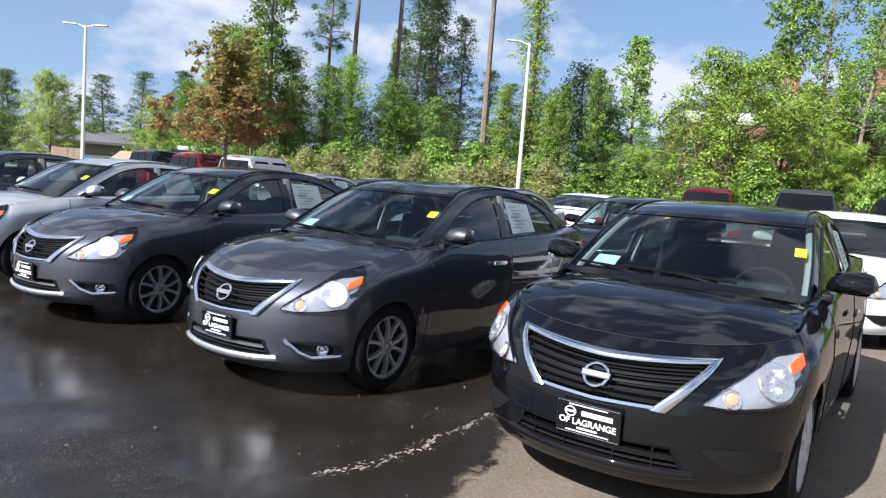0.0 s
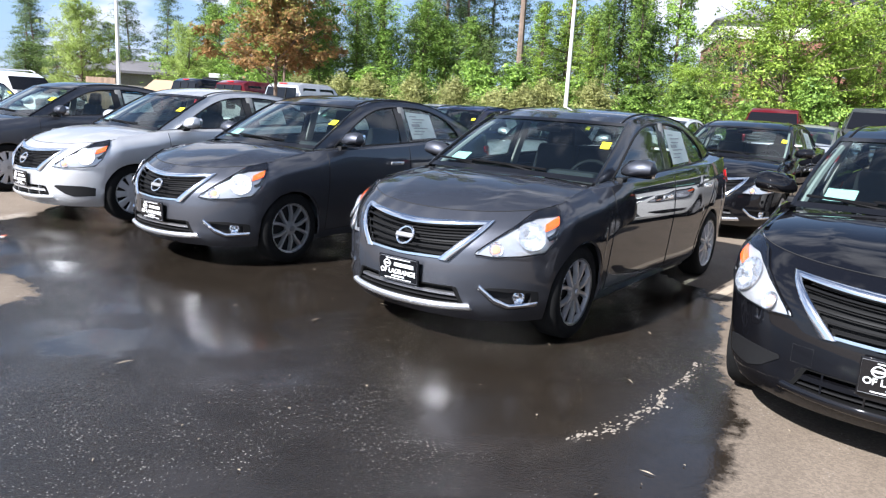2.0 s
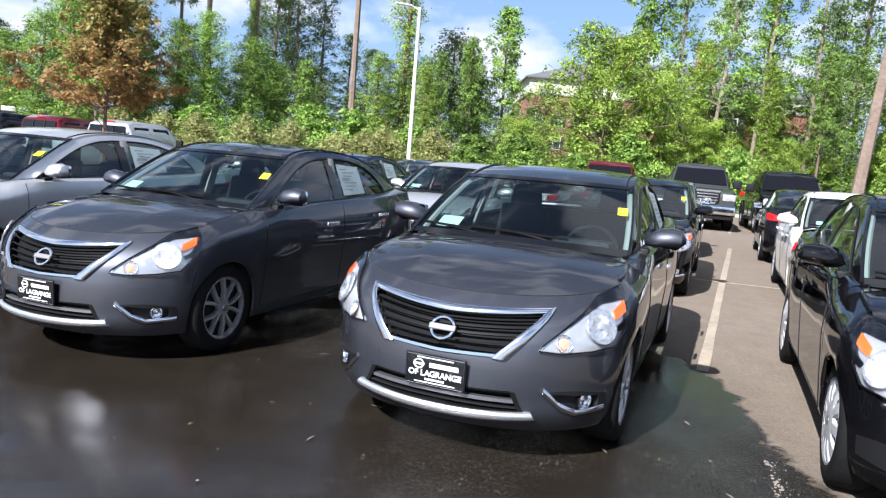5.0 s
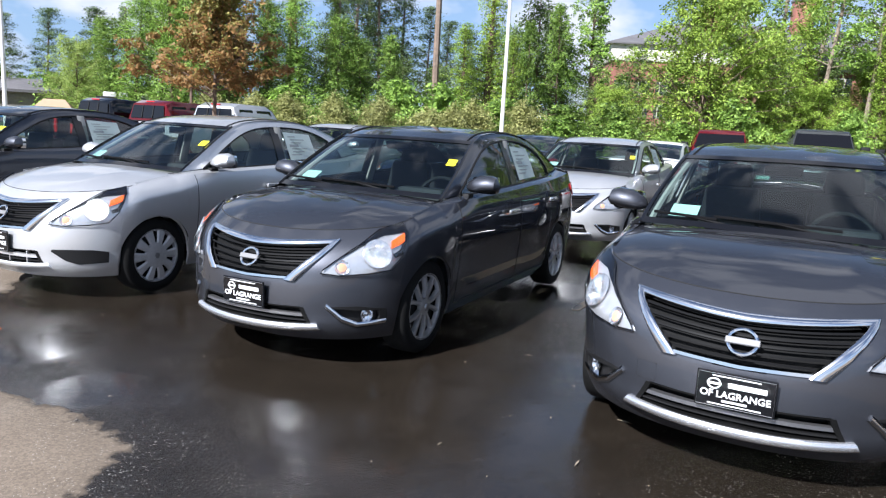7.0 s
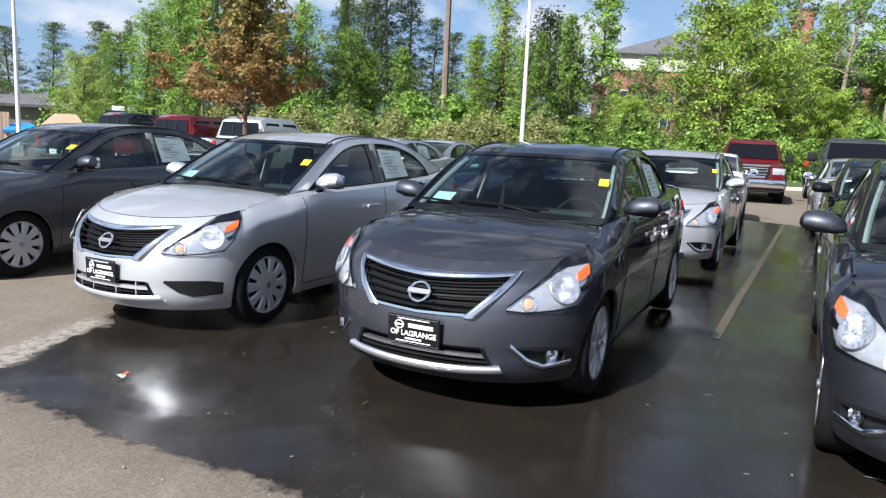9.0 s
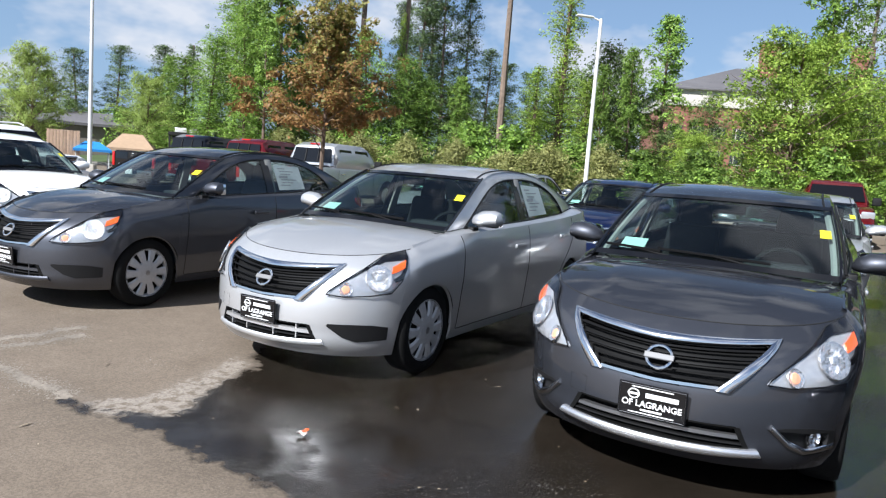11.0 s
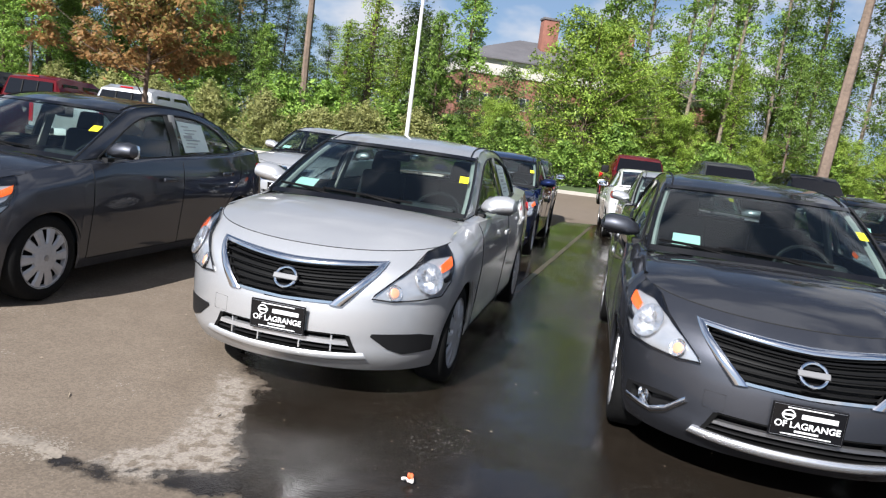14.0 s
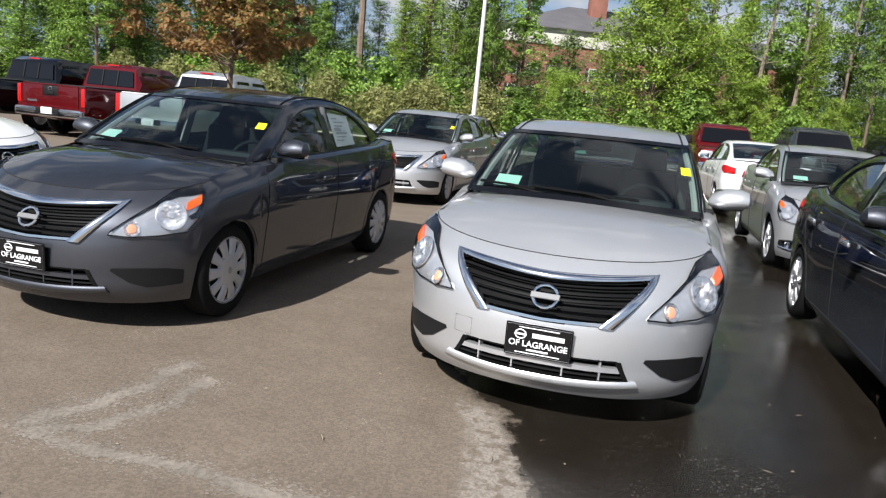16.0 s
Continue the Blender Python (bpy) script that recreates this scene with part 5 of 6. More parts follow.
PUDDLES = [(-5.05, 6.4, 0.45), (-5.65, 6.35, 0.35), (-3.1, 5.2, 0.5), (-2.35, 4.62, 0.5), (-0.75, 3.9, 0.45), (-3.0, 4.3, 0.4), (-4.4, 5.7, 0.35)]
SWALE = [(-5.7, 6.25), (-4.9, 5.85), (-3.9, 5.1), (-2.6, 4.2), (-1.2, 3.3), (0.0, 2.4)]


def seg_dist(px, py, a, b):
    ax, ay = a
    dx, dy = b[0] - ax, b[1] - ay
    t = np.clip(((px - ax) * dx + (py - ay) * dy) / (dx * dx + dy * dy + 1e-9), 0, 1)
    return np.hypot(px - ax - t * dx, py - ay - t * dy)


def build_ground():
    def axis(lo, hi, step, far):
        mid = np.arange(lo, hi + step, step)
        grow = [step * 1.5 * 1.35 ** k for k in range(40)]
        out = np.cumsum(grow)
        out = out[out < far]
        return np.concatenate([(lo - out)[::-1], mid, hi + step + out])

    xs, ys = axis(-11, 8, 0.09, 320), axis(0, 21, 0.09, 420)
    X, Y = np.meshgrid(xs, ys, indexing="ij")
    d = np.full(X.shape, 1e9)
    ins = np.zeros(X.shape, bool)
    for (x1, y1), (x2, y2) in zip(WET, WET[1:] + WET[:1]):
        d = np.minimum(d, seg_dist(X, Y, (x1, y1), (x2, y2)))
        c = ((y1 > Y) != (y2 > Y)) & (X < (x2 - x1) * (Y - y1) / (y2 - y1 + 1e-12) + x1)
        ins ^= c
    wet = np.clip(np.where(ins, d, -d), -1.5, 0.8)
    mark = np.full(X.shape, 1e9)
    for line in SILT_LINES:
        for a, b in zip(line, line[1:]):
            mark = np.minimum(mark, seg_dist(X, Y, a, b) + 0.015)
    pin = np.zeros(X.shape, bool)
    for (x1, y1), (x2, y2) in zip(SILT_PATCH, SILT_PATCH[1:] + SILT_PATCH[:1]):
        mark = np.minimum(mark, seg_dist(X, Y, (x1, y1), (x2, y2)) + 0.02)
        pin ^= ((y1 > Y) != (y2 > Y)) & (X < (x2 - x1) * (Y - y1) / (y2 - y1 + 1e-12) + x1)
    mark = np.clip(np.where(pin, -0.03, mark), -0.05, 1.0)
    dip = np.zeros(X.shape)
    for a, b in zip(SWALE, SWALE[1:]):
        dip = np.maximum(dip, np.exp(-(seg_dist(X, Y, a, b) / 0.22) ** 2))
    verts = np.stack([X.ravel(), Y.ravel(), -0.018 * dip.ravel()], 1)
    me = link_mesh("ground", verts.tolist(), grid_faces(len(xs), len(ys)), asphalt(), smooth=True)
    pud = np.zeros(X.shape)
    for px, py, pr in PUDDLES:
        pud = np.maximum(pud, np.exp(-(((X - px) ** 2 + (Y - py) ** 2) / pr ** 2)))
    for nm, arr in (("wet", wet), ("mark", mark), ("puddle", pud)):
        a = me.attributes.new(nm, "FLOAT", "POINT")
        a.data.foreach_set("value", arr.ravel().astype(np.float32))
    if me.polygons[0].normal.z < 0:
        me.flip_normals()
    return tagged(new("ground", me), "brown grey asphalt car park with dark wet patches and silt stains", "car park", kind="structure")


build_ground()

# painted stall lines, thin and worn
M_LINE = mat("worn_line_paint", (0.29, 0.24, 0.18), 0.85, 0, 0.35, 14, 0.1)
M_LINE_Y = mat("worn_yellow_line", (0.075, 0.06, 0.038), 0.4, 0, 0.6, 12, 0.2)


def stall_line(a, b, m, w=0.09):
    a, b = Vector((*a, 0.005)), Vector((*b, 0.005))
    s = (b - a).normalized().cross(Vector((0, 0, 1))) * w / 2
    n = 24
    vs = []
    rng = random.Random(int(a.x * 100) + 7)
    for i in range(n + 1):
        q = a.lerp(b, i / n)
        vs += [q - s * (1 + rng.uniform(-0.12, 0.08)), q + s * (1 + rng.uniform(-0.12, 0.08))]
    me = link_mesh("stall_line", vs, grid_faces(n + 1, 2), m, smooth=False)
    if me.polygons[0].normal.z < 0:
        me.flip_normals()
    return tagged(new("stall_line", me), "worn painted parking stall line on asphalt", "road marking", kind="structure")


stall_line((0.98, 6.62), (7.01, 17.15), M_LINE)
stall_line((2.24, 12.2), (8.62, 9.44), M_LINE)
stall_line((-1.36, 7.93), (4.07, 17.54), M_LINE_Y, 0.07)
stall_line((-3.41, 10.59), (1.82, 18.91), M_LINE_Y, 0.07)
stall_line((13.52, 29.32), (16.09, 33.43), M_LINE)
stall_line((9.72, 22.12), (12.28, 26.51), M_LINE)

# thin pale silt left along cracks and run-off
M_SILT = mat("pale_dry_silt", (0.215, 0.185, 0.15), 0.9, 0, 0.4, 40, 0.3)


def silt_streak(points, spread, count, seed):
    """Loose pale grains washed along a crack: denser towards its middle, in clumps."""
    rng = random.Random(seed)
    line = dense(points, 160)
    clump = [rng.uniform(0.1, 1.0) for _ in range(24)]
    vs, fs = [], []
    while len(fs) < count:
        f = rng.random()
        if rng.random() > clump[int(f * 23.99)]:
            continue
        i = min(int(f * 159), 158)
        (x0, y0), (x1, y1) = line[i], line[i + 1]
        ln = math.hypot(x1 - x0, y1 - y0)
        ux, uy = (x1 - x0) / ln, (y1 - y0) / ln
        core = rng.random() < 0.55
        off = rng.gauss(0, spread * (0.22 if core else 1.0)) + 0.02 * math.sin(f * 19 + seed)
        x, y = x0 - uy * off + ux * rng.uniform(-0.03, 0.03), y0 + ux * off + uy * rng.uniform(-0.03, 0.03)
        r = rng.uniform(0.002, 0.0075) * (1.2 if core else 0.75)
        n, k, turn = 5, len(vs), rng.random() * 6
        for j in range(n):
            a = turn + j * math.tau / n
            q = r * rng.uniform(0.6, 1.3)
            sx, sy = q * math.cos(a) * 1.9, q * math.sin(a)
            vs.append((x + ux * sx - uy * sy, y + uy * sx + ux * sy, 0.0008 + len(fs) * 2e-7))
        fs.append(tuple(range(k, k + n)))
    me = link_mesh("silt_streak", vs, fs, M_SILT, smooth=False)
    return tagged(new("silt_streak", me), "loose pale streak of dry silt along a crack", "silt", kind="structure")


silt_streak([(-9.2, 8.1), (-8.28, 7.6), (-7.71, 7.31), (-7.18, 7.03), (-6.85, 6.8)], 0.06, 5200, 3)
silt_streak([(-8.2, 7.63), (-7.96, 7.82), (-7.76, 8.06), (-7.61, 8.38)], 0.07, 3000, 5)
silt_streak([(-8.1, 7.55), (-7.85, 7.62), (-7.6, 7.9), (-7.5, 8.15)], 0.08, 2400, 6)
silt_streak([(-0.3, 3.7), (0.08, 4.1), (0.24, 4.43), (0.52, 4.93)], 0.035, 300, 8)

# kerb and verge beyond the car park
KERB = [(68.15, 43.96), (35.64, 36.79), (18.88, 33.88), (9.48, 33.78), (0.91, 35.32), (-7.75, 38.37), (-17.44, 42.95), (-34.98, 52.7), (-70.23, 75.0)]
M_KERB = mat("concrete_kerb", (0.42, 0.39, 0.34), 0.85, 0, 0.2, 12, 0.3)
M_VERGE = mat("leafy_verge", (0.055, 0.085, 0.025), 0.95, 0, 0.5, 6, 0.8)


def build_verge():
    vs = []
    line = dense(KERB, 60)
    for x, y in line:
        n = Vector((0.25, 1, 0)).normalized()
        for dist, h in ((0, 0.0), (0.0, 0.14), (0.02, 0.155), (0.16, 0.155)):
            vs.append(Vector((x, y, h)) + n * dist)
    tagged(new("kerb", link_mesh("kerb", vs, grid_faces(60, 4), M_KERB)), "pale concrete kerb edging the car park", "kerb", kind="structure")
    vs = []
    for x, y in line:
        n = Vector((0.25, 1, 0)).normalized()
        for dist, h in ((0.16, 0.15), (2.5, 0.35), (7, 0.7), (18, 1.0), (60, 1.2), (300, 1.4)):
            vs.append(Vector((x, y, h)) + n * dist)
    g = link_mesh("verge", vs, grid_faces(60, 6), M_VERGE)
    if g.polygons[0].normal.z < 0:
        g.flip_normals()
    tagged(new("verge", g), "green weedy bank rising behind the kerb", "verge", kind="structure")


build_verge()

# ---- cars in the front row ----
SV = sedan("dark grey sedan with alloy wheels and fog lamps", "gunmetal", True)
BASE = sedan("silver sedan with plastic wheel covers on half wet asphalt", "silver", False)
SV.matrix_world = pose(-1.315, 4.898, 0, 0, 0, -29.0)
BASE.matrix_world = pose(-5.953, 7.569, 0, 0, 0, -29.0)


def more(proto, x, y, yaw, paint, label):
    c = copy_thing(proto, pose(x, y, 0, 0, 0, yaw))
    recolour(c, paint)
    return tagged(c, label)


more(SV, -3.709, 6.26, -27.7, "gunmetal", "gunmetal grey sedan with chrome fog lamp trim on wet asphalt")
more(BASE, 1.006, 3.674, -28.5, "black", "glossy black sedan with plain bumper inserts")
more(BASE, -8.56, 8.91, -27.6, "gunmetal", "dark grey sedan with silver wheel covers on dry asphalt")
more(BASE, -9.71, 11.91, 57.5, "white", "white sedan parked crosswise beside the grey one")
# second row
more(SV, 1.5, 9.9, -28.5, "black", "black sedan with alloy wheels behind the front row")
more(SV, -1.05, 10.95, -28, "silver", "silver sedan with fog lamps behind the front row")
more(SV, -3.05, 13.2, -28, "blue", "dark blue sedan behind the silver one")
more(BASE, -5.65, 15.4, -28, "silver", "silver sedan with plain bumper behind the grey one")
more(BASE, 3.9, 8.5, -28.5, "white", "white sedan behind the black one")
# third row, tails to the front rows
more(SV, 5.9, 18.4, 153.5, "silver", "silver sedan parked nose away, red tail lamps showing")
more(SV, 3.37, 19.85, 154.5, "white", "white sedan parked nose away, red tail lamps showing")
more(SV, 1.02, 21.3, 154.5, "gunmetal", "dark sedan parked nose away")
more(SV, -2.28, 22.89, 154.5, "silver", "silver grey sedan parked nose away")
more(SV, 8.8, 17.7, 152, "black", "black sedan parked nose away across the aisle")
# trucks
T1 = truck("dark red pickup with chrome grille parked by the kerb", "red")
T1.matrix_world = pose(6.3, 24.2, 0, 0, 0, -23.5) @ Matrix.Scale(1.08, 4)


def more_truck(x, y, yaw, paint, label, size=0.97):
    c = copy_thing(T1, pose(x, y, 0, 0, 0, yaw) @ Matrix.Scale(size, 4))
    recolour(c, paint)
    return tagged(c, label)


more_truck(9.1, 23.0, -23.5, "grey_green", "dark grey pickup with chrome bumper parked by the kerb", 1.08)
more_truck(11.7, 21.85, -23.5, "black", "black pickup parked by the kerb", 1.05)
more_truck(-7.7, 27.3, 154, "silver", "pale silver pickup parked tail outwards")
more_truck(-10.25, 28.8, 154, "red", "dark red pickup parked tail outwards")
more_truck(-12.5, 29.85, 154, "black", "black pickup parked tail outwards")

S1 = truck("white large roofed off-roader with dark windows", "white", True, "suv")
for sg in (1, -1):
    part("roof_rail", tube([(sg * 0.6, 2.1, 1.86), (sg * 0.6, 2.3, 1.92), (sg * 0.6, 4.3, 1.93), (sg * 0.6, 4.5, 1.86)], 0.022, 6), M_SATIN, S1, "grey roof rail")
S1.matrix_world = pose(-15.1, 20.9, 0, 0, 0, 72) @ Matrix.Scale(0.94, 4)


# ---- trees ----
M_BARK = mat("bark", (0.13, 0.09, 0.065), 0.9, 0, 0.4, 8, 0.8)
M_PINEBARK = mat("pine_bark", (0.17, 0.125, 0.095), 0.9, 0, 0.4, 6, 0.8)
M_LEAF = leaf_mat("leaf_green", (0.07, 0.135, 0.026), (0.29, 0.43, 0.08), 0.3, 0.29)
M_LEAF_LIGHT = leaf_mat("leaf_light_green", (0.125, 0.21, 0.03), (0.40, 0.53, 0.085), 0.12, 0.30)
M_LEAF_DARK = leaf_mat("needle_dark", (0.04, 0.07, 0.03), (0.18, 0.25, 0.10), 0.25, 0.25)
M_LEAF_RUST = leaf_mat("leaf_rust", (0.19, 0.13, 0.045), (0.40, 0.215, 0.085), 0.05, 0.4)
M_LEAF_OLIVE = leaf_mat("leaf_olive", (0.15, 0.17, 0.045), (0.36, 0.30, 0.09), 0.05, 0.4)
M_LEAF_SPRING = leaf_mat("leaf_spring_green", (0.22, 0.29, 0.07), (0.42, 0.52, 0.14), 0.08, 0.38)
M_LEAF_PALE = leaf_mat("leaf_pale", (0.17, 0.19, 0.06), (0.42, 0.42, 0.16), 0.1)


def leaves(rng, centres, radii, count, size, squash=0.6, slim=0.55):
    """Small leaves in twig clusters round lobe centres, as arrays of verts and faces."""
    centres, radii = np.array(centres), np.array(radii)
    flat = np.array([1, 1, squash])
    wts = radii ** 2
    twigs = max(len(centres) * 5, count // 28)
    ti = rng.choice(len(centres), twigs, p=wts / wts.sum())
    tv = rng.normal(size=(twigs, 3))
    tv /= np.linalg.norm(tv, axis=1)[:, None]
    tr = radii[ti] * (0.35 + 0.85 * rng.random(twigs) ** 0.7)
    tc = centres[ti] + tv * tr[:, None] * flat
    idx = rng.integers(0, twigs, count)
    v = rng.normal(size=(count, 3))
    lie = tv * 0.55 + rng.normal(scale=0.3, size=(twigs, 3)) + np.array([0, 0, 0.75])
    lie /= np.linalg.norm(lie, axis=1)[:, None]
    v -= lie[idx] * (0.7 * np.sum(v * lie[idx], 1))[:, None]
    pos = tc[idx] + v * (radii[ti][idx] * 0.34)[:, None]
    nrm = lie[idx] + rng.normal(scale=0.34, size=(count, 3))
    nrm /= np.linalg.norm(nrm, axis=1)[:, None]
    t = np.cross(nrm, rng.normal(size=(count, 3)))
    t /= np.linalg.norm(t, axis=1)[:, None]
    b = np.cross(nrm, t)
    sz = size * (0.6 + 0.8 * rng.random(count))[:, None]
    verts = np.stack([pos + t * sz, pos - t * sz * 0.7 + b * sz * slim, pos - t * sz * 0.7 - b * sz * slim], 1).reshape(-1, 3)
    k = np.arange(count) * 3
    return verts, np.stack([k, k + 1, k + 2], 1)


def leaf_mesh(name, verts, faces, m):
    me = bpy.data.meshes.new(name)
    me.from_pydata(verts.tolist(), [], faces.tolist())
    me.materials.append(m)
    me.update()
    return me


# habit: (foot of the crown, branch rise low and high in degrees, lobes a branch, lobe size, inner bare share, wander)
HABITS = {
    "round": (0.10, -2, 58, 5, 0.062, 0.30, 0.10),
    "oak": (0.42, 8, 66, 6, 0.050, 0.20, 0.12),
    "column": (0.06, 4, 42, 4, 0.105, 0.20, 0.22),
    "airy": (0.34, 8, 50, 4, 0.085, 0.40, 0.25),
    "pine": (0.62, 0, 35, 3, 0.085, 0.60, 0.12),
    "dark_pine": (0.22, 0, 35, 3, 0.095, 0.40, 0.18),
    "shrub": (0.02, 12, 80, 4, 0.085, 0.30, 0.10),
}


def reach_at(kind, f):
    """How far branches reach at a share of the crown's height."""
    if kind in ("round", "shrub"):
        return math.sin(math.pi * (0.22 + 0.70 * f)) ** 0.6
    if kind == "oak":
        return 1.0 - 0.45 * f
    if kind in ("pine", "dark_pine"):
        return (1.0 - 0.72 * f) * (0.55 + 0.45 * math.sin(9.0 * f) ** 2)
    return (1.0 - 0.55 * f) * (0.72 + 0.28 * math.sin(11.0 * f))


def tree(kind, seed, h, w, m, count, size, label, branches=40, trunk_r=0.16, bark=None, squash=0.6, name="tree", slim=0.55):
    """A tapered trunk, limbs that carry leaf lobes, and an uneven crown with gaps."""
    rng = np.random.default_rng(seed)
    foot, rise0, rise1, lobes, lobe, bare, wander = HABITS[kind]
    root = tagged(new(name), label, "shrub" if kind == "shrub" else "tree", "woodland edge")
    lean = rng.normal(scale=0.02, size=2)
    n = 12
    fs = np.linspace(0, 1, n)
    pts = [Vector((lean[0] * h * f + 0.10 * math.sin(3 * f + seed) * f, lean[1] * h * f + 0.10 * math.cos(2.3 * f + seed) * f, h * 0.97 * f - 0.4 * (f == 0))) for f in fs]
    slow = 0.55 if kind in ("pine", "airy") else 0.85
    limbs = [tube(pts, [trunk_r * (1.25 if i == 0 else 1 - slow * i / (n - 1)) for i in range(n)], 7)]
    cen, rad = [], []
    turn = rng.random() * math.tau
    for i in range(branches):
        f = (i + rng.random()) / branches
        f = f ** (1.0 if kind != "oak" else 1.15)
        turn += 2.4 + rng.normal(scale=0.5)
        ln = w * 0.5 * reach_at(kind, f) * rng.uniform(0.62, 1.12)
        up = radians(rise0 + (rise1 - rise0) * f + rng.normal(scale=7))
        d = Vector((math.cos(turn) * math.cos(up), math.sin(turn) * math.cos(up), math.sin(up)))
        z0 = h * (foot + (0.97 - foot) * f) - ln * math.sin(up) * 0.7
        z0 = min(max(z0, h * 0.02), h * 0.95)
        k = z0 / (h * 0.97) * (n - 1)
        st = pts[int(k)].lerp(pts[min(n - 1, int(k) + 1)], k - int(k))
        mid = st + d * ln * 0.55 + Vector((0, 0, 0.06 * ln))
        tip = st + d * ln + Vector((0, 0, (0.16 if kind == "oak" else -0.04) * ln))
        limbs.append(tube([st, mid, tip], [trunk_r * 0.26 * (1 - 0.6 * f), trunk_r * 0.15 * (1 - 0.5 * f), trunk_r * 0.04], 4))
        for j in range(lobes):
            q = bare + (1 - bare) * (j + rng.random()) / lobes
            c = (st.lerp(mid, q / 0.55) if q < 0.55 else mid.lerp(tip, (q - 0.55) / 0.45))
            c = c + Vector(rng.normal(scale=wander * ln * 0.5, size=3) * np.array([1, 1, 0.5]))
            c.z = max(c.z, 0.1 * h * (kind != "shrub") * 0.5)
            c.z = max(c.z, h * foot * 1.02) if kind == "oak" else c.z
            cen.append(tuple(c))
            rad.append(w * lobe * rng.uniform(0.6, 1.35) * (1.15 - 0.45 * q))
    part("trunk", join(*limbs), bark or M_BARK, root)
    v, f = leaves(rng, cen, rad, count, size, squash, slim)
    part("crown", leaf_mesh("crown", v, f, m), None, root)
    return root


def plant(proto, x, y, s, rot, sz=None, z=0.5, label="", lean=0.0):
    c = copy_thing(proto, pose(x, y, z, 0, lean, 0) @ pose(0, 0, 0, 0, 0, rot))
    c.scale = (s, s, sz or s)
    return tagged(c, label)


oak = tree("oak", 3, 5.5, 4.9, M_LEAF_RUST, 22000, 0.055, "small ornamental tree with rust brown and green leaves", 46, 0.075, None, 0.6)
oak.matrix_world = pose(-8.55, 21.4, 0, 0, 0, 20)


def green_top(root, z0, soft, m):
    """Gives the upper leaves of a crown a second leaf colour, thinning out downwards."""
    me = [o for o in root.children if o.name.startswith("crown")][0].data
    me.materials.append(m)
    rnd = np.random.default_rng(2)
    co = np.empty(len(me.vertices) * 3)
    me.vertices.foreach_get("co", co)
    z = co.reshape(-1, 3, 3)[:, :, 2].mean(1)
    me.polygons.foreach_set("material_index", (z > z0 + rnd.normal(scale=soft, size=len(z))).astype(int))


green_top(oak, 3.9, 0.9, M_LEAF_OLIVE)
P_BIG = tree("round", 5, 9.3, 10.8, M_LEAF_LIGHT, 36000, 0.08, "broad bright green tree on the bank", 74, 0.2, None, 0.36)
P_BIG.matrix_world = pose(11.4, 39.4, 0.2, 0, 0, 10)
P_TALL = tree("column", 8, 16.5, 8.0, M_LEAF, 16500, 0.092, "tall leafy green tree at the woodland edge", 70, 0.18, None, 0.55)
P_TALL.matrix_world = pose(-15.6, 50.0, 0.3, 0, 0, 0) @ Matrix.Diagonal((0.8, 0.8, 0.62, 1))
P_PINE = tree("pine", 12, 23.0, 7.5, M_LEAF_DARK, 7000, 0.14, "tall pine with bare reddish trunk and dark crown", 40, 0.27, M_PINEBARK, 0.4, "pine_tree", 0.3)
P_PINE.matrix_world = pose(-2.6, 55.0, 0.4, 0, 0, 0) @ Matrix.Diagonal((1, 1, 1.1, 1))
M_LEAF_MID = leaf_mat("leaf_mid_green", (0.06, 0.10, 0.03), (0.21, 0.30, 0.08), 0.3, 0.28)
P_DARK = tree("dark_pine", 17, 18.0, 7.5, M_LEAF_DARK, 10500, 0.125, "dark pine with layered uneven crown", 52, 0.2, M_PINEBARK, 0.42, "pine_tree", 0.32)
P_DARK.matrix_world = pose(-9.6, 63.5, 0.4, 0, 0, 0) @ Matrix.Diagonal((1.2, 1.2, 1.0, 1))
P_MID = tree("column", 19, 10.5, 8.0, M_LEAF_MID, 9500, 0.10, "dense dark green tree in the shade of the wood", 60, 0.16, None, 0.6)
P_MID.matrix_world = pose(4.4, 52.0, 0.4, 0, 0, 0)
P_SPARSE = tree("airy", 21, 11.5, 5.4, M_LEAF, 9500, 0.085, "slender tree with sparse open crown", 44, 0.12, None, 0.6)
P_SPARSE.matrix_world = pose(7.9, 51.0, 0.4, 0, 0, 0) @ Matrix.Diagonal((1.1, 1.1, 1.08, 1))
M_PALEBARK = mat("pale_bark", (0.20, 0.16, 0.12), 0.9, 0, 0.35, 7, 0.7)
P_OPEN = tree("airy", 43, 17.0, 6.4, M_LEAF, 7000, 0.09, "tall open tree with pale leaning trunk", 34, 0.15, M_PALEBARK, 0.6)
P_OPEN.matrix_world = pose(19.4, 44.5, 0.3, 0, 5, 0)
P_VINE = tree("column", 25, 17.0, 4.6, M_LEAF_LIGHT, 14000, 0.075, "tall trunk wrapped in bright green vines", 90, 0.27, None, 0.9)
P_VINE.matrix_world = pose(0.7, 48.0, 0.3, 0, 0, 0)
P_SHRUB = tree("shrub", 31, 2.9, 4.6, M_LEAF, 6500, 0.085, "dense green shrub on the bank", 60, 0.05, None, 0.7, "shrub")
P_SHRUB.matrix_world = pose(6.2, 37.2, 0.2, 0, 0, 0)
P_HEDGE = tree("shrub", 35, 2.3, 4.8, M_LEAF_PALE, 11000, 0.065, "pale green flowering shrub on the bank", 64, 0.04, None, 0.7, "shrub")
P_HEDGE.matrix_world = pose(-1.5, 38.0, 0.2, 0, 0, 0)

rng = random.Random(4)


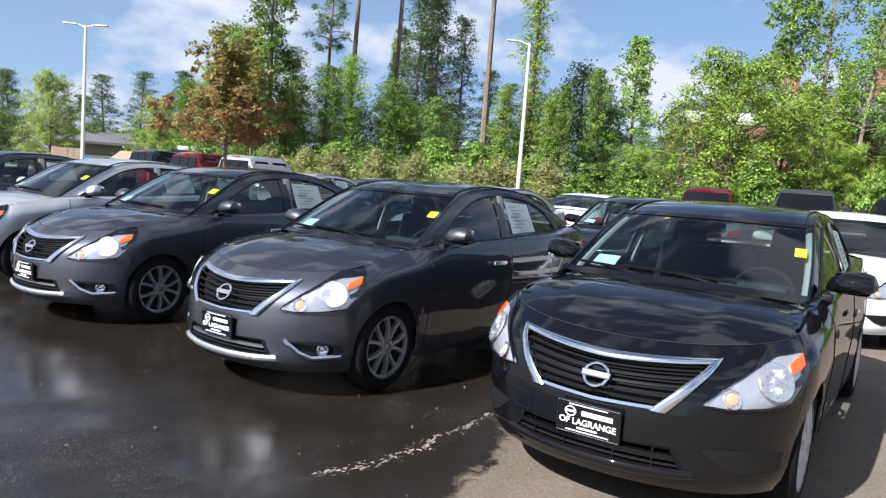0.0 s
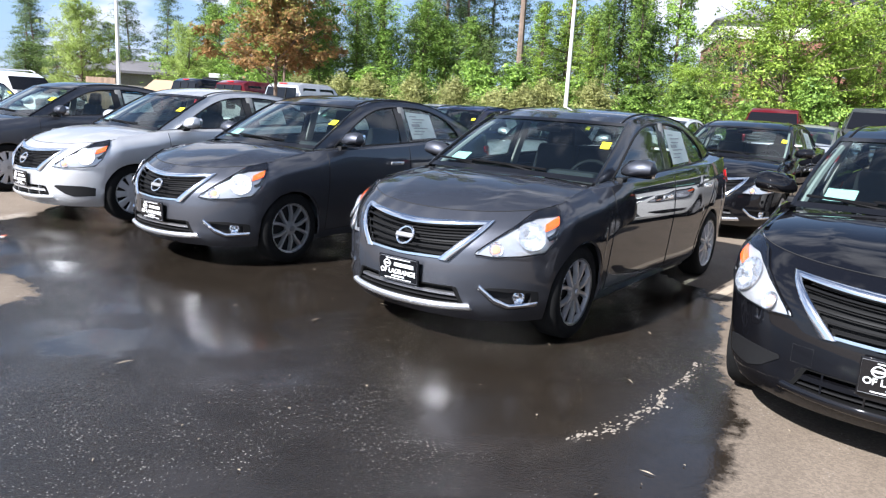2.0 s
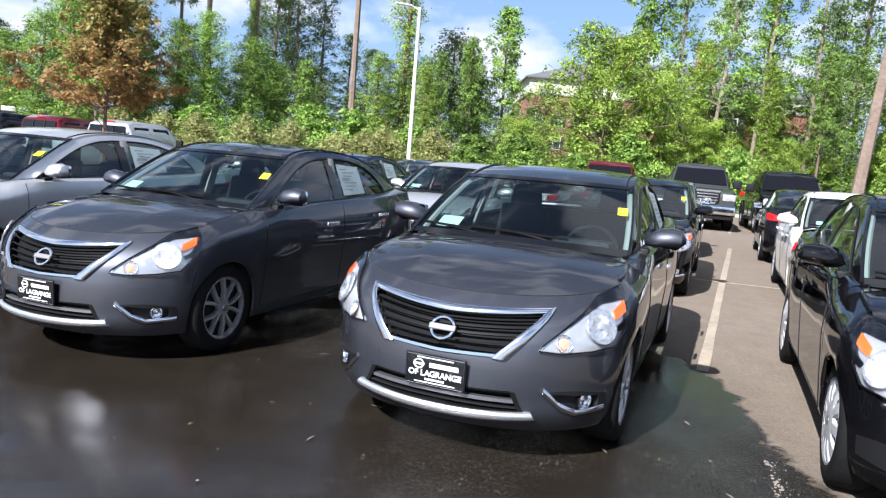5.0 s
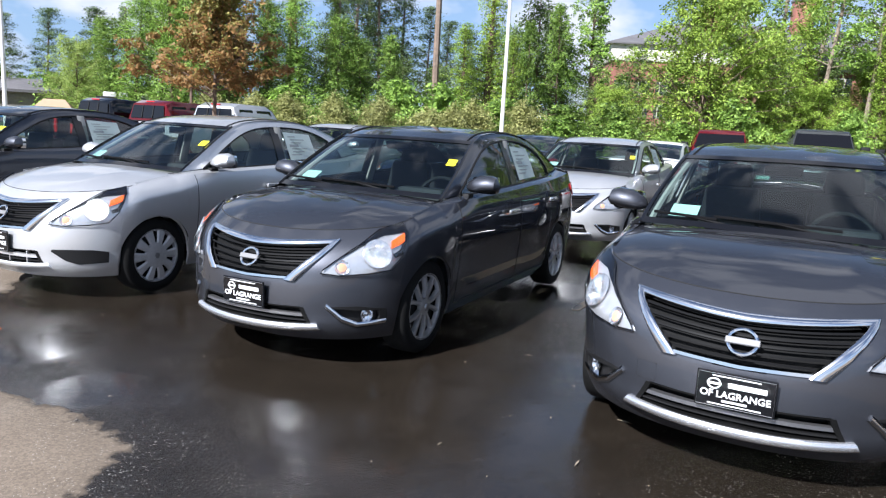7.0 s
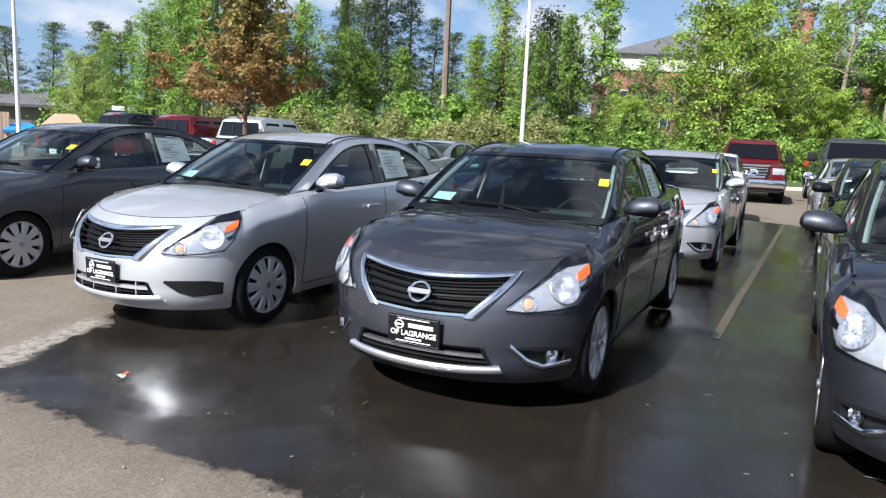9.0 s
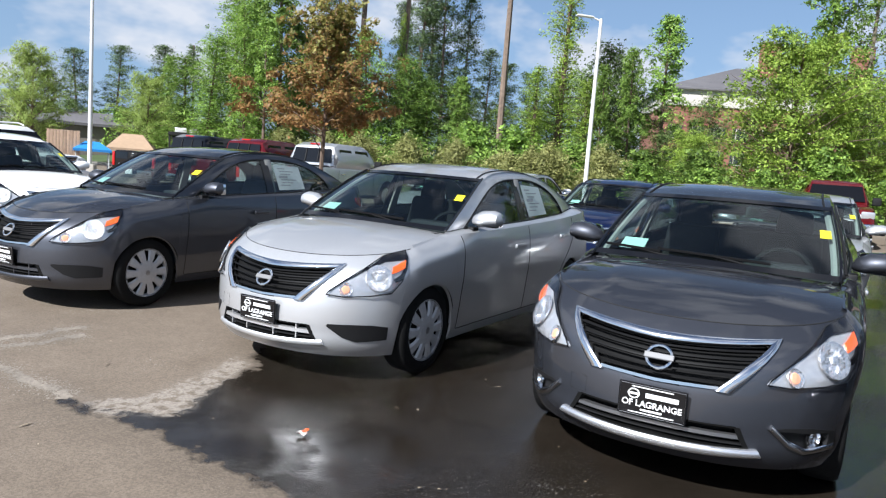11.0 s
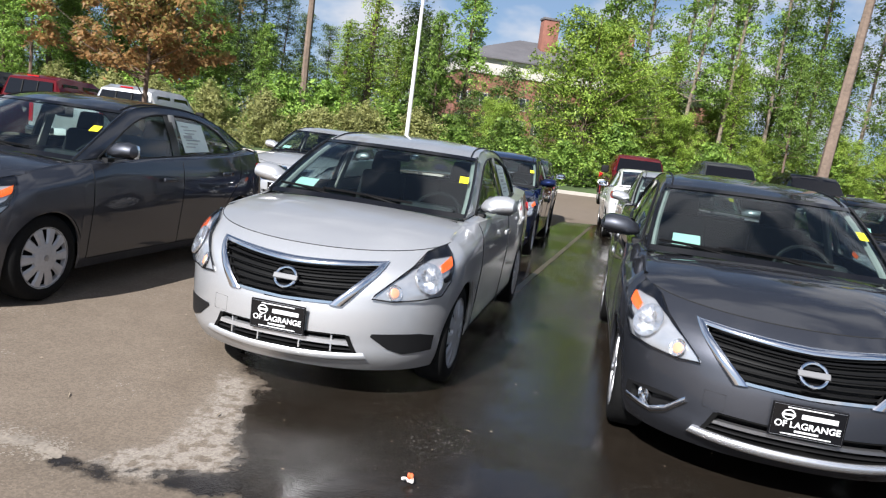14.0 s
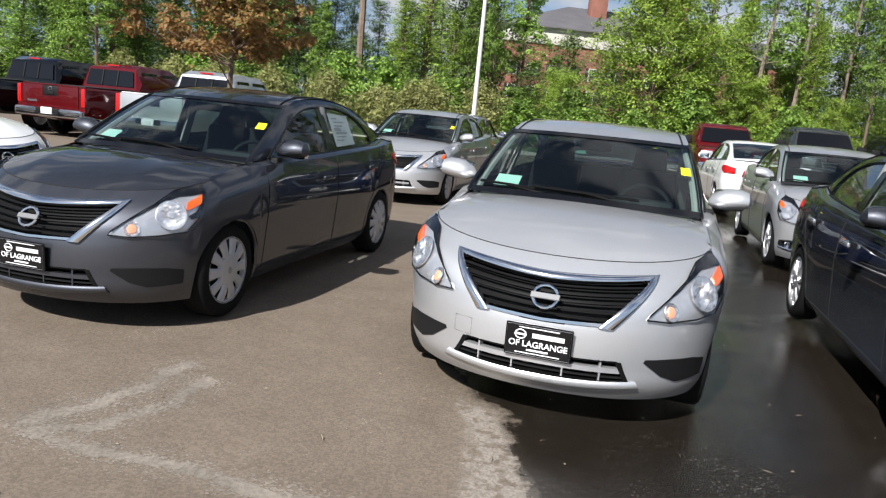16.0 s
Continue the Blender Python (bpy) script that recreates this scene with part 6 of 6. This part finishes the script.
def stand(proto, places, label="", leaf=None):
    """Copies of a tree at (x, y, spread, height[, lean])."""
    for x, y, s, tall, *lean in places:
        c = plant(proto, x, y, s, rng.uniform(0, 360), tall, 0.3, label, lean[0] if lean else 0.0)
        for o in c.children:
            if leaf and o.name.startswith("crown"):
                o.material_slots[0].link = "OBJECT"
                o.material_slots[0].material = leaf


stand(P_TALL, [(-20.4, 49.6, 0.9, 0.70), (-18.4, 46.0, 0.62, 0.62), (-21.6, 48.0, 0.8, 0.52), (-13.6, 50.0, 0.7, 0.55), (-11.6, 50.6, 0.8, 0.60), (-9.6, 51.4, 0.8, 0.52), (-7.4, 52.2, 0.75, 0.44),
               (-15.0, 46.4, 0.7, 0.42), (22.6, 41.0, 0.7, 0.50), (26.2, 43.2, 0.8, 0.8), (29.5, 41.0, 0.9, 0.7), (24.2, 38.0, 0.7, 0.55), (33.5, 40.0, 1.0, 0.95), (38.5, 42.0, 1.0, 0.9), (-24.6, 52.0, 0.9, 0.46)])
stand(P_PINE, [(-14.3, 52.0, 0.62, 0.72), (-13.1, 54.5, 0.9, 1.1), (-10.3, 57.5, 0.9, 1.2), (23.6, 35.2, 1.2, 0.95, 3), (-29.4, 66.0, 0.5, 0.46)])
stand(P_DARK, [(-7.2, 62.0, 1.05, 1.0), (-8.6, 67.0, 1.0, 1.05), (-5.6, 65.5, 0.9, 0.92), (-11.4, 66.0, 0.8, 0.86), (-3.6, 74.0, 0.9, 0.74), (-1.6, 77.0, 0.9, 0.70), (0.8, 73.0, 0.8, 0.62), (-16.0, 62.0, 0.9, 0.60),
               (-22.5, 62.0, 0.8, 0.52), (9.6, 57.0, 0.4, 0.5), (-37.6, 62.0, 0.85, 0.50), (-35.2, 63.5, 0.8, 0.54), (-33.0, 67.0, 0.9, 0.58), (-27.0, 64.0, 0.7, 0.52),
               (-50.0, 66.0, 0.9, 0.52), (-54.0, 70.0, 0.9, 0.56), (-46.5, 72.0, 0.9, 0.44)])
stand(P_MID, [(6.8, 46.0, 0.7, 0.42), (9.0, 46.5, 0.7, 0.45), (2.8, 54.5, 0.9, 0.86), (5.9, 55.0, 0.9, 0.94), (-5.0, 57.0, 0.8, 0.62), (-2.4, 60.0, 0.9, 0.62), (0.2, 57.0, 0.8, 0.6), (7.2, 57.0, 0.9, 0.80), (12.6, 47.5, 0.8, 0.62), (-12.6, 56.0, 0.9, 0.66), (-17.8, 54.0, 0.9, 0.6),
              (-21.5, 57.0, 0.9, 0.74), (-18.5, 59.0, 0.9, 0.78), (-15.2, 58.5, 0.9, 0.74), (-11.2, 59.0, 0.9, 0.80), (-8.4, 58.0, 0.9, 0.72), (-6.0, 60.0, 0.9, 0.8), (2.0, 60.0, 0.9, 0.9), (11.0, 50.5, 0.8, 0.7), (17.4, 45.0, 0.8, 0.72), (21.4, 46.0, 0.8, 0.66), (14.6, 49.0, 0.6, 0.5), (25.0, 46.0, 0.8, 0.66), (30.0, 46.5, 0.9, 0.7), (-30.0, 60.0, 0.9, 0.5), (-36.0, 58.0, 0.8, 0.42), (-41.0, 60.0, 0.9, 0.5), (-40.0, 55.0, 0.7, 0.40), (-43.5, 56.0, 0.8, 0.44), (-47.0, 62.0, 0.9, 0.46), (-54.0, 62.0, 1.0, 0.5), (-60.0, 66.0, 1.0, 0.5)])
stand(P_SPARSE, [(16.4, 47.6, 1.3, 1.55), (-16.7, 47.6, 1.3, 1.42), (-18.6, 50.0, 1.1, 1.0), (5.4, 49.0, 0.7, 0.85), (3.0, 46.0, 0.55, 0.7), (-16.8, 44.4, 0.8, 0.8),
                 (-5.6, 47.0, 0.6, 0.6), (21.8, 36.0, 0.6, 0.75), (-31.0, 64.0, 0.7, 0.8)])
stand(P_OPEN, [(17.8, 40.4, 0.85, 0.95, 4), (20.4, 40.2, 0.9, 1.0, 3), (18.2, 45.8, 1.0, 1.05), (22.0, 42.4, 1.0, 1.0, 2), (24.4, 41.0, 0.9, 0.95), (26.6, 40.0, 1.0, 1.0, -2), (29.0, 38.6, 0.9, 0.9, 3)])
stand(P_VINE, [(-1.0, 46.6, 0.8, 0.46), (2.2, 46.4, 0.7, 0.42), (-13.0, 54.0, 0.4, 0.58), (-10.3, 57.0, 0.38, 0.75), (17.6, 41.4, 0.75, 0.56), (20.6, 39.0, 0.7, 0.5), (31.0, 37.6, 0.8, 0.7)])
stand(P_BIG, [(14.6, 41.2, 0.62, 0.78), (6.9, 41.0, 0.42, 0.44), (17.8, 40.4, 0.5, 0.52), (21.6, 37.6, 0.48, 0.42), (26.8, 37.2, 0.55, 0.50), (32.0, 36.6, 0.6, 0.55), (23.0, 44.0, 0.7, 0.66), (37.0, 39.0, 0.8, 0.7)])
stand(P_BIG, [(-31.2, 45.4, 0.56, 0.72), (-28.0, 54.0, 0.58, 0.68), (-25.2, 53.5, 0.42, 0.42)], "bright pale green round tree beyond the car park", M_LEAF_SPRING)


def behind_kerb(x, d):
    return float(np.interp(x, [c[0] for c in KERB[::-1]], [c[1] for c in KERB[::-1]])) + d


for k in range(14):
    x = 3.6 + k * 2.8
    plant(P_SHRUB, x, behind_kerb(x, 2.4 + rng.uniform(-0.5, 1.0)), rng.uniform(0.8, 1.1), rng.uniform(0, 360), rng.uniform(0.7, 1.15), 0.2)
for k in range(8):
    x = 2.0 - k * 2.5
    plant(P_HEDGE, x, behind_kerb(x, 2.4 + rng.uniform(-0.4, 0.8)), rng.uniform(0.9, 1.1), rng.uniform(0, 360), rng.uniform(0.9, 1.15), 0.2)
for k in range(16):
    x = 4.0 - k * 3.0 + rng.uniform(-1, 1)
    plant(P_SHRUB, x, behind_kerb(x, 6.0 + rng.uniform(-1, 2)), rng.uniform(1.0, 1.4), rng.uniform(0, 360), rng.uniform(0.9, 1.3), 0.4)

# ---- light poles ----
M_POLE = mat("white_pole", (0.72, 0.72, 0.70), 0.45, 0.1, 0.06, 5)


def lamp_post(x, y, h, arms, yaw):
    root = tagged(new("street_lamp"), "slim white car park light pole", "lamp post", "lamp posts")
    part("pole", tube([(0, 0, 0), (0, 0, h * 0.5), (0, 0, h)], [0.10, 0.085, 0.065], 12), M_POLE, root)
    part("footing", rbox(0.5, 0.5, 0.5, 0.06, (0, 0, 0.2)), M_KERB, root)
    for a in arms:
        part("arm", tube([(0, 0, h - 0.1), (0.35 * a, 0, h + 0.02), (0.5 * a, 0, h + 0.03)], 0.035, 8), M_POLE, root)
        part("lamp_head", rbox(0.72, 0.28, 0.06, 0.022, (0.72 * a, 0, h + 0.04), (0, -2 * a, 0), 2), M_POLE, root)
    root.matrix_world = pose(x, y, 0, 0, 0, yaw)
    return root


lamp_post(0.45, 33.97, 8.2, (-1,), 10)
lamp_post(-21.6, 34.3, 8.0, (1, -1), 10)

# ---- brick building behind the trees ----
M_BRICK = mat("red_brick", (0.24, 0.10, 0.07), 0.85, 0, 0.3, 9, 0.3)
M_STUCCO = mat("cream_trim", (0.50, 0.47, 0.41), 0.7, 0, 0.08, 3)
M_SLATE = mat("grey_shingle_roof", (0.11, 0.105, 0.11), 0.8, 0, 0.25, 5, 0.4)
M_PANE = mat("dark_window", (0.03, 0.035, 0.04), 0.08)


def hip_roof(w, d, h, z, over=0.6):
    bm = bmesh.new()
    a, b = w / 2 + over, d / 2 + over
    r = max(0.5, w / 2 - d / 2)
    base = [bm.verts.new(c) for c in ((-a, -b, z), (a, -b, z), (a, b, z), (-a, b, z))]
    low = [bm.verts.new((v.co.x, v.co.y, z - 0.2)) for v in base]
    top = [bm.verts.new(c) for c in ((-r, 0, z + h), (r, 0, z + h))]
    bm.faces.new((base[0], base[1], top[1], top[0]))
    bm.faces.new((base[1], base[2], top[1]))
    bm.faces.new((base[2], base[3], top[0], top[1]))
    bm.faces.new((base[3], base[0], top[0]))
    for i in range(4):
        bm.faces.new((base[i], low[i], low[(i + 1) % 4], base[(i + 1) % 4]))
    bm.faces.new(low)
    bmesh.ops.recalc_face_normals(bm, faces=bm.faces)
    return bm


def brick_house(x, y, yaw, w, d, h, label, band, rise, chimneys=()):
    root = tagged(new("building"), label, "building", "buildings behind trees")
    part("wall", rbox(w, d, h, 0.0, (0, 0, h / 2)), M_BRICK, root, "red brick wall")
    part("cornice", rbox(w + 0.5, d + 0.5, band, 0.05, (0, 0, h + band / 2 - 0.15)), M_STUCCO, root, "cream cornice band")
    part("eave", rbox(w + 1.1, d + 1.1, 0.25, 0.05, (0, 0, h + band - 0.1)), M_STUCCO, root, "white eave")
    roof = part("roof", hip_roof(w + 0.6, d + 0.6, rise, h + band), M_SLATE, root, "grey shingle hip roof")
    for cx in chimneys:
        top = h + band + rise + 3.3
        part("chimney", rbox(2.6, 2.0, 7.0, 0.05, (cx, -4.0, top - 3.5)), M_BRICK, roof)
        part("chimney_cap", rbox(2.9, 2.3, 0.35, 0.05, (cx, -4.0, top - 0.1)), M_SLATE, roof)
    for storey in range(int(h // 3.2)):
        z = 1.9 + storey * 3.3
        for k in range(int(w // 3)):
            xx = -w / 2 + 1.6 + k * 3.0
            win = part("window", rbox(1.2, 0.08, 1.9, 0.02, (xx, -d / 2 - 0.03, z)), M_STUCCO, root)
            part("pane", rbox(0.96, 0.03, 1.66, 0.0, (xx, -d / 2 - 0.08, z)), M_PANE, win)
            for dx in (-0.85, 0.85):
                part("shutter", rbox(0.4, 0.05, 1.9, 0, (xx + dx, -d / 2 - 0.03, z)), M_PANE, win)
    root.matrix_world = pose(x, y, 0.6, 0, 0, yaw)
    return root


brick_house(46.0, 116.5, -6, 44.0, 24, 12.4, "red brick building with grey hip roof behind the trees", 2.3, 5.0, (-6.4, 6.6))
brick_house(25.6, 57.4, -6, 6.6, 6, 6.7, "small red brick annex with white eave behind the trees", 0.5, 0.9)

# ---- low shed, canopy and fence beyond the lot ----
M_SHED = mat("weathered_grey_boards", (0.17, 0.15, 0.13), 0.85, 0, 0.25, 6, 0.3)
M_FENCE = mat("pale_pine_boards", (0.42, 0.29, 0.20), 0.8, 0, 0.25, 8, 0.3, rand=0.15)
M_TARP = mat("blue_tarpaulin", (0.03, 0.22, 0.55), 0.5, 0, 0.1, 8)
shed = tagged(new("shed"), "long low grey shed at the far edge of the lot", "shed")
part("wall", rbox(15, 5, 2.3, 0.03, (0, 0, 1.15)), M_SHED, shed)
part("roof", hip_roof(15, 5, 0.9, 2.4, 0.4), M_SLATE, shed)
shed.matrix_world = pose(-31.5, 59.5, 0.4, 0, 0, 26)
canopy = tagged(new("canopy"), "small blue tarpaulin canopy on four poles", "canopy")
part("cover", hip_roof(2.6, 2.4, 0.6, 1.75, 0.1), M_TARP, canopy)
for cx in (-1.2, 1.2):
    for cy in (-1.1, 1.1):
        part("pole", tube([(cx, cy, 0), (cx, cy, 1.7)], 0.03, 6), M_POLE, canopy)
canopy.matrix_world = pose(-23.7, 38.4, 0, 0, 0, 30) @ Matrix.Scale(0.62, 4)
tan = tagged(new("canopy"), "small tan cloth canopy on four poles", "canopy")
M_TAN = mat("tan_cloth", (0.36, 0.25, 0.16), 0.8, 0, 0.12, 6)
part("cover", hip_roof(2.1, 2.0, 0.75, 1.25, 0.1), M_TAN, tan)
for cx in (-1.0, 1.0):
    for cy in (-0.95, 0.95):
        part("pole", tube([(cx, cy, 0), (cx, cy, 1.2)], 0.03, 6), M_POLE, tan)
tan.matrix_world = pose(-22.5, 40.2, 0, 0, 0, 20)
carport = tagged(new("carport"), "dark flat-roofed carport with pale boxes on top", "carport")
part("roof", rbox(3.2, 2.6, 0.22, 0.03, (0, 0, 2.0)), M_DARK, carport)
part("back_wall", rbox(3.0, 0.08, 1.5, 0.01, (0, 1.2, 1.15)), M_DARK, carport)
for cx in (-1.5, 1.5):
    for cy in (-1.2, 1.2):
        part("post", rbox(0.12, 0.12, 1.9, 0.01, (cx, cy, 0.95)), M_DARK, carport)
for cx, wd in ((-0.9, 0.7), (-0.1, 0.5), (1.0, 0.8)):
    part("box", rbox(wd, 0.6, 0.3, 0.04, (cx, -0.4, 2.26)), M_POLE, carport, "pale box on the roof")
carport.matrix_world = pose(-22.6, 49.2, 0.35, 0, 0, 18)
fence = tagged(new("fence"), "short run of weathered wooden fence panels", "fence")
for k in range(10):
    part("board", rbox(0.138, 0.03, 1.9, 0.006, (k * 0.145 - 0.65, 0, 0.98)), M_FENCE, fence)
for z in (0.4, 1.1, 1.7):
    part("rail", rbox(1.48, 0.05, 0.09, 0.008, (0, 0.04, z)), M_FENCE, fence)
fence.matrix_world = pose(-24.6, 37.4, 0, 0, 0, 30)

# ---- litter ----
M_LITTER = mat("crumpled_wrapper", (0.75, 0.70, 0.66), 0.6, 0, 0.2, 30)
M_LITTER_RED = mat("orange_print", (0.65, 0.12, 0.03), 0.5, 0, 0.2, 30)
rg = np.random.default_rng(9)


def crumple(m, at, size, seed):
    g = np.random.default_rng(seed)
    vs = []
    for i in range(7):
        for j in range(5):
            vs.append(Vector(((i / 6 - 0.5) * size, (j / 4 - 0.5) * size * 0.6, 0.008 + 0.016 * g.random())))
    ob = new("wrapper", link_mesh("wrapper", vs, grid_faces(7, 5), m, False))
    ob.matrix_world = pose(*at, 0, 0, g.random() * 180)
    return tagged(ob, "crumpled white and orange paper wrapper on wet asphalt", "litter")


crumple(M_LITTER, (-5.44, 6.54, 0.004), 0.052, 1)
crumple(M_LITTER_RED, (-5.425, 6.555, 0.012), 0.042, 2)
bits_v, bits_f = [], []
for k in range(420):
    x, y = rg.uniform(-9.5, 1.5), rg.uniform(2.0, 9.5)
    a, s_ = rg.random() * math.tau, 0.004 + 0.010 * rg.random() ** 2
    long = 1 + 3.0 * (rg.random() < 0.15)
    dx, dy = math.cos(a) * s_ * long, math.sin(a) * s_ * long
    ex, ey = -math.sin(a) * s_ * 0.5, math.cos(a) * s_ * 0.5
    o = len(bits_v)
    bits_v += [(x - dx, y - dy, 0.006), (x + ex, y + ey, 0.009), (x + dx, y + dy, 0.006), (x - ex, y - ey, 0.010)]
    bits_f.append((o, o + 3, o + 2, o + 1))
M_BITS = mat("dry_leaf_bits", (0.26, 0.21, 0.15), 0.8, 0, 0.3, 50)
tagged(new("leaf_litter", link_mesh("leaf_litter", bits_v, bits_f, M_BITS, False)), "scattered leaf bits and twigs on the asphalt", "leaf litter", kind="stuff")
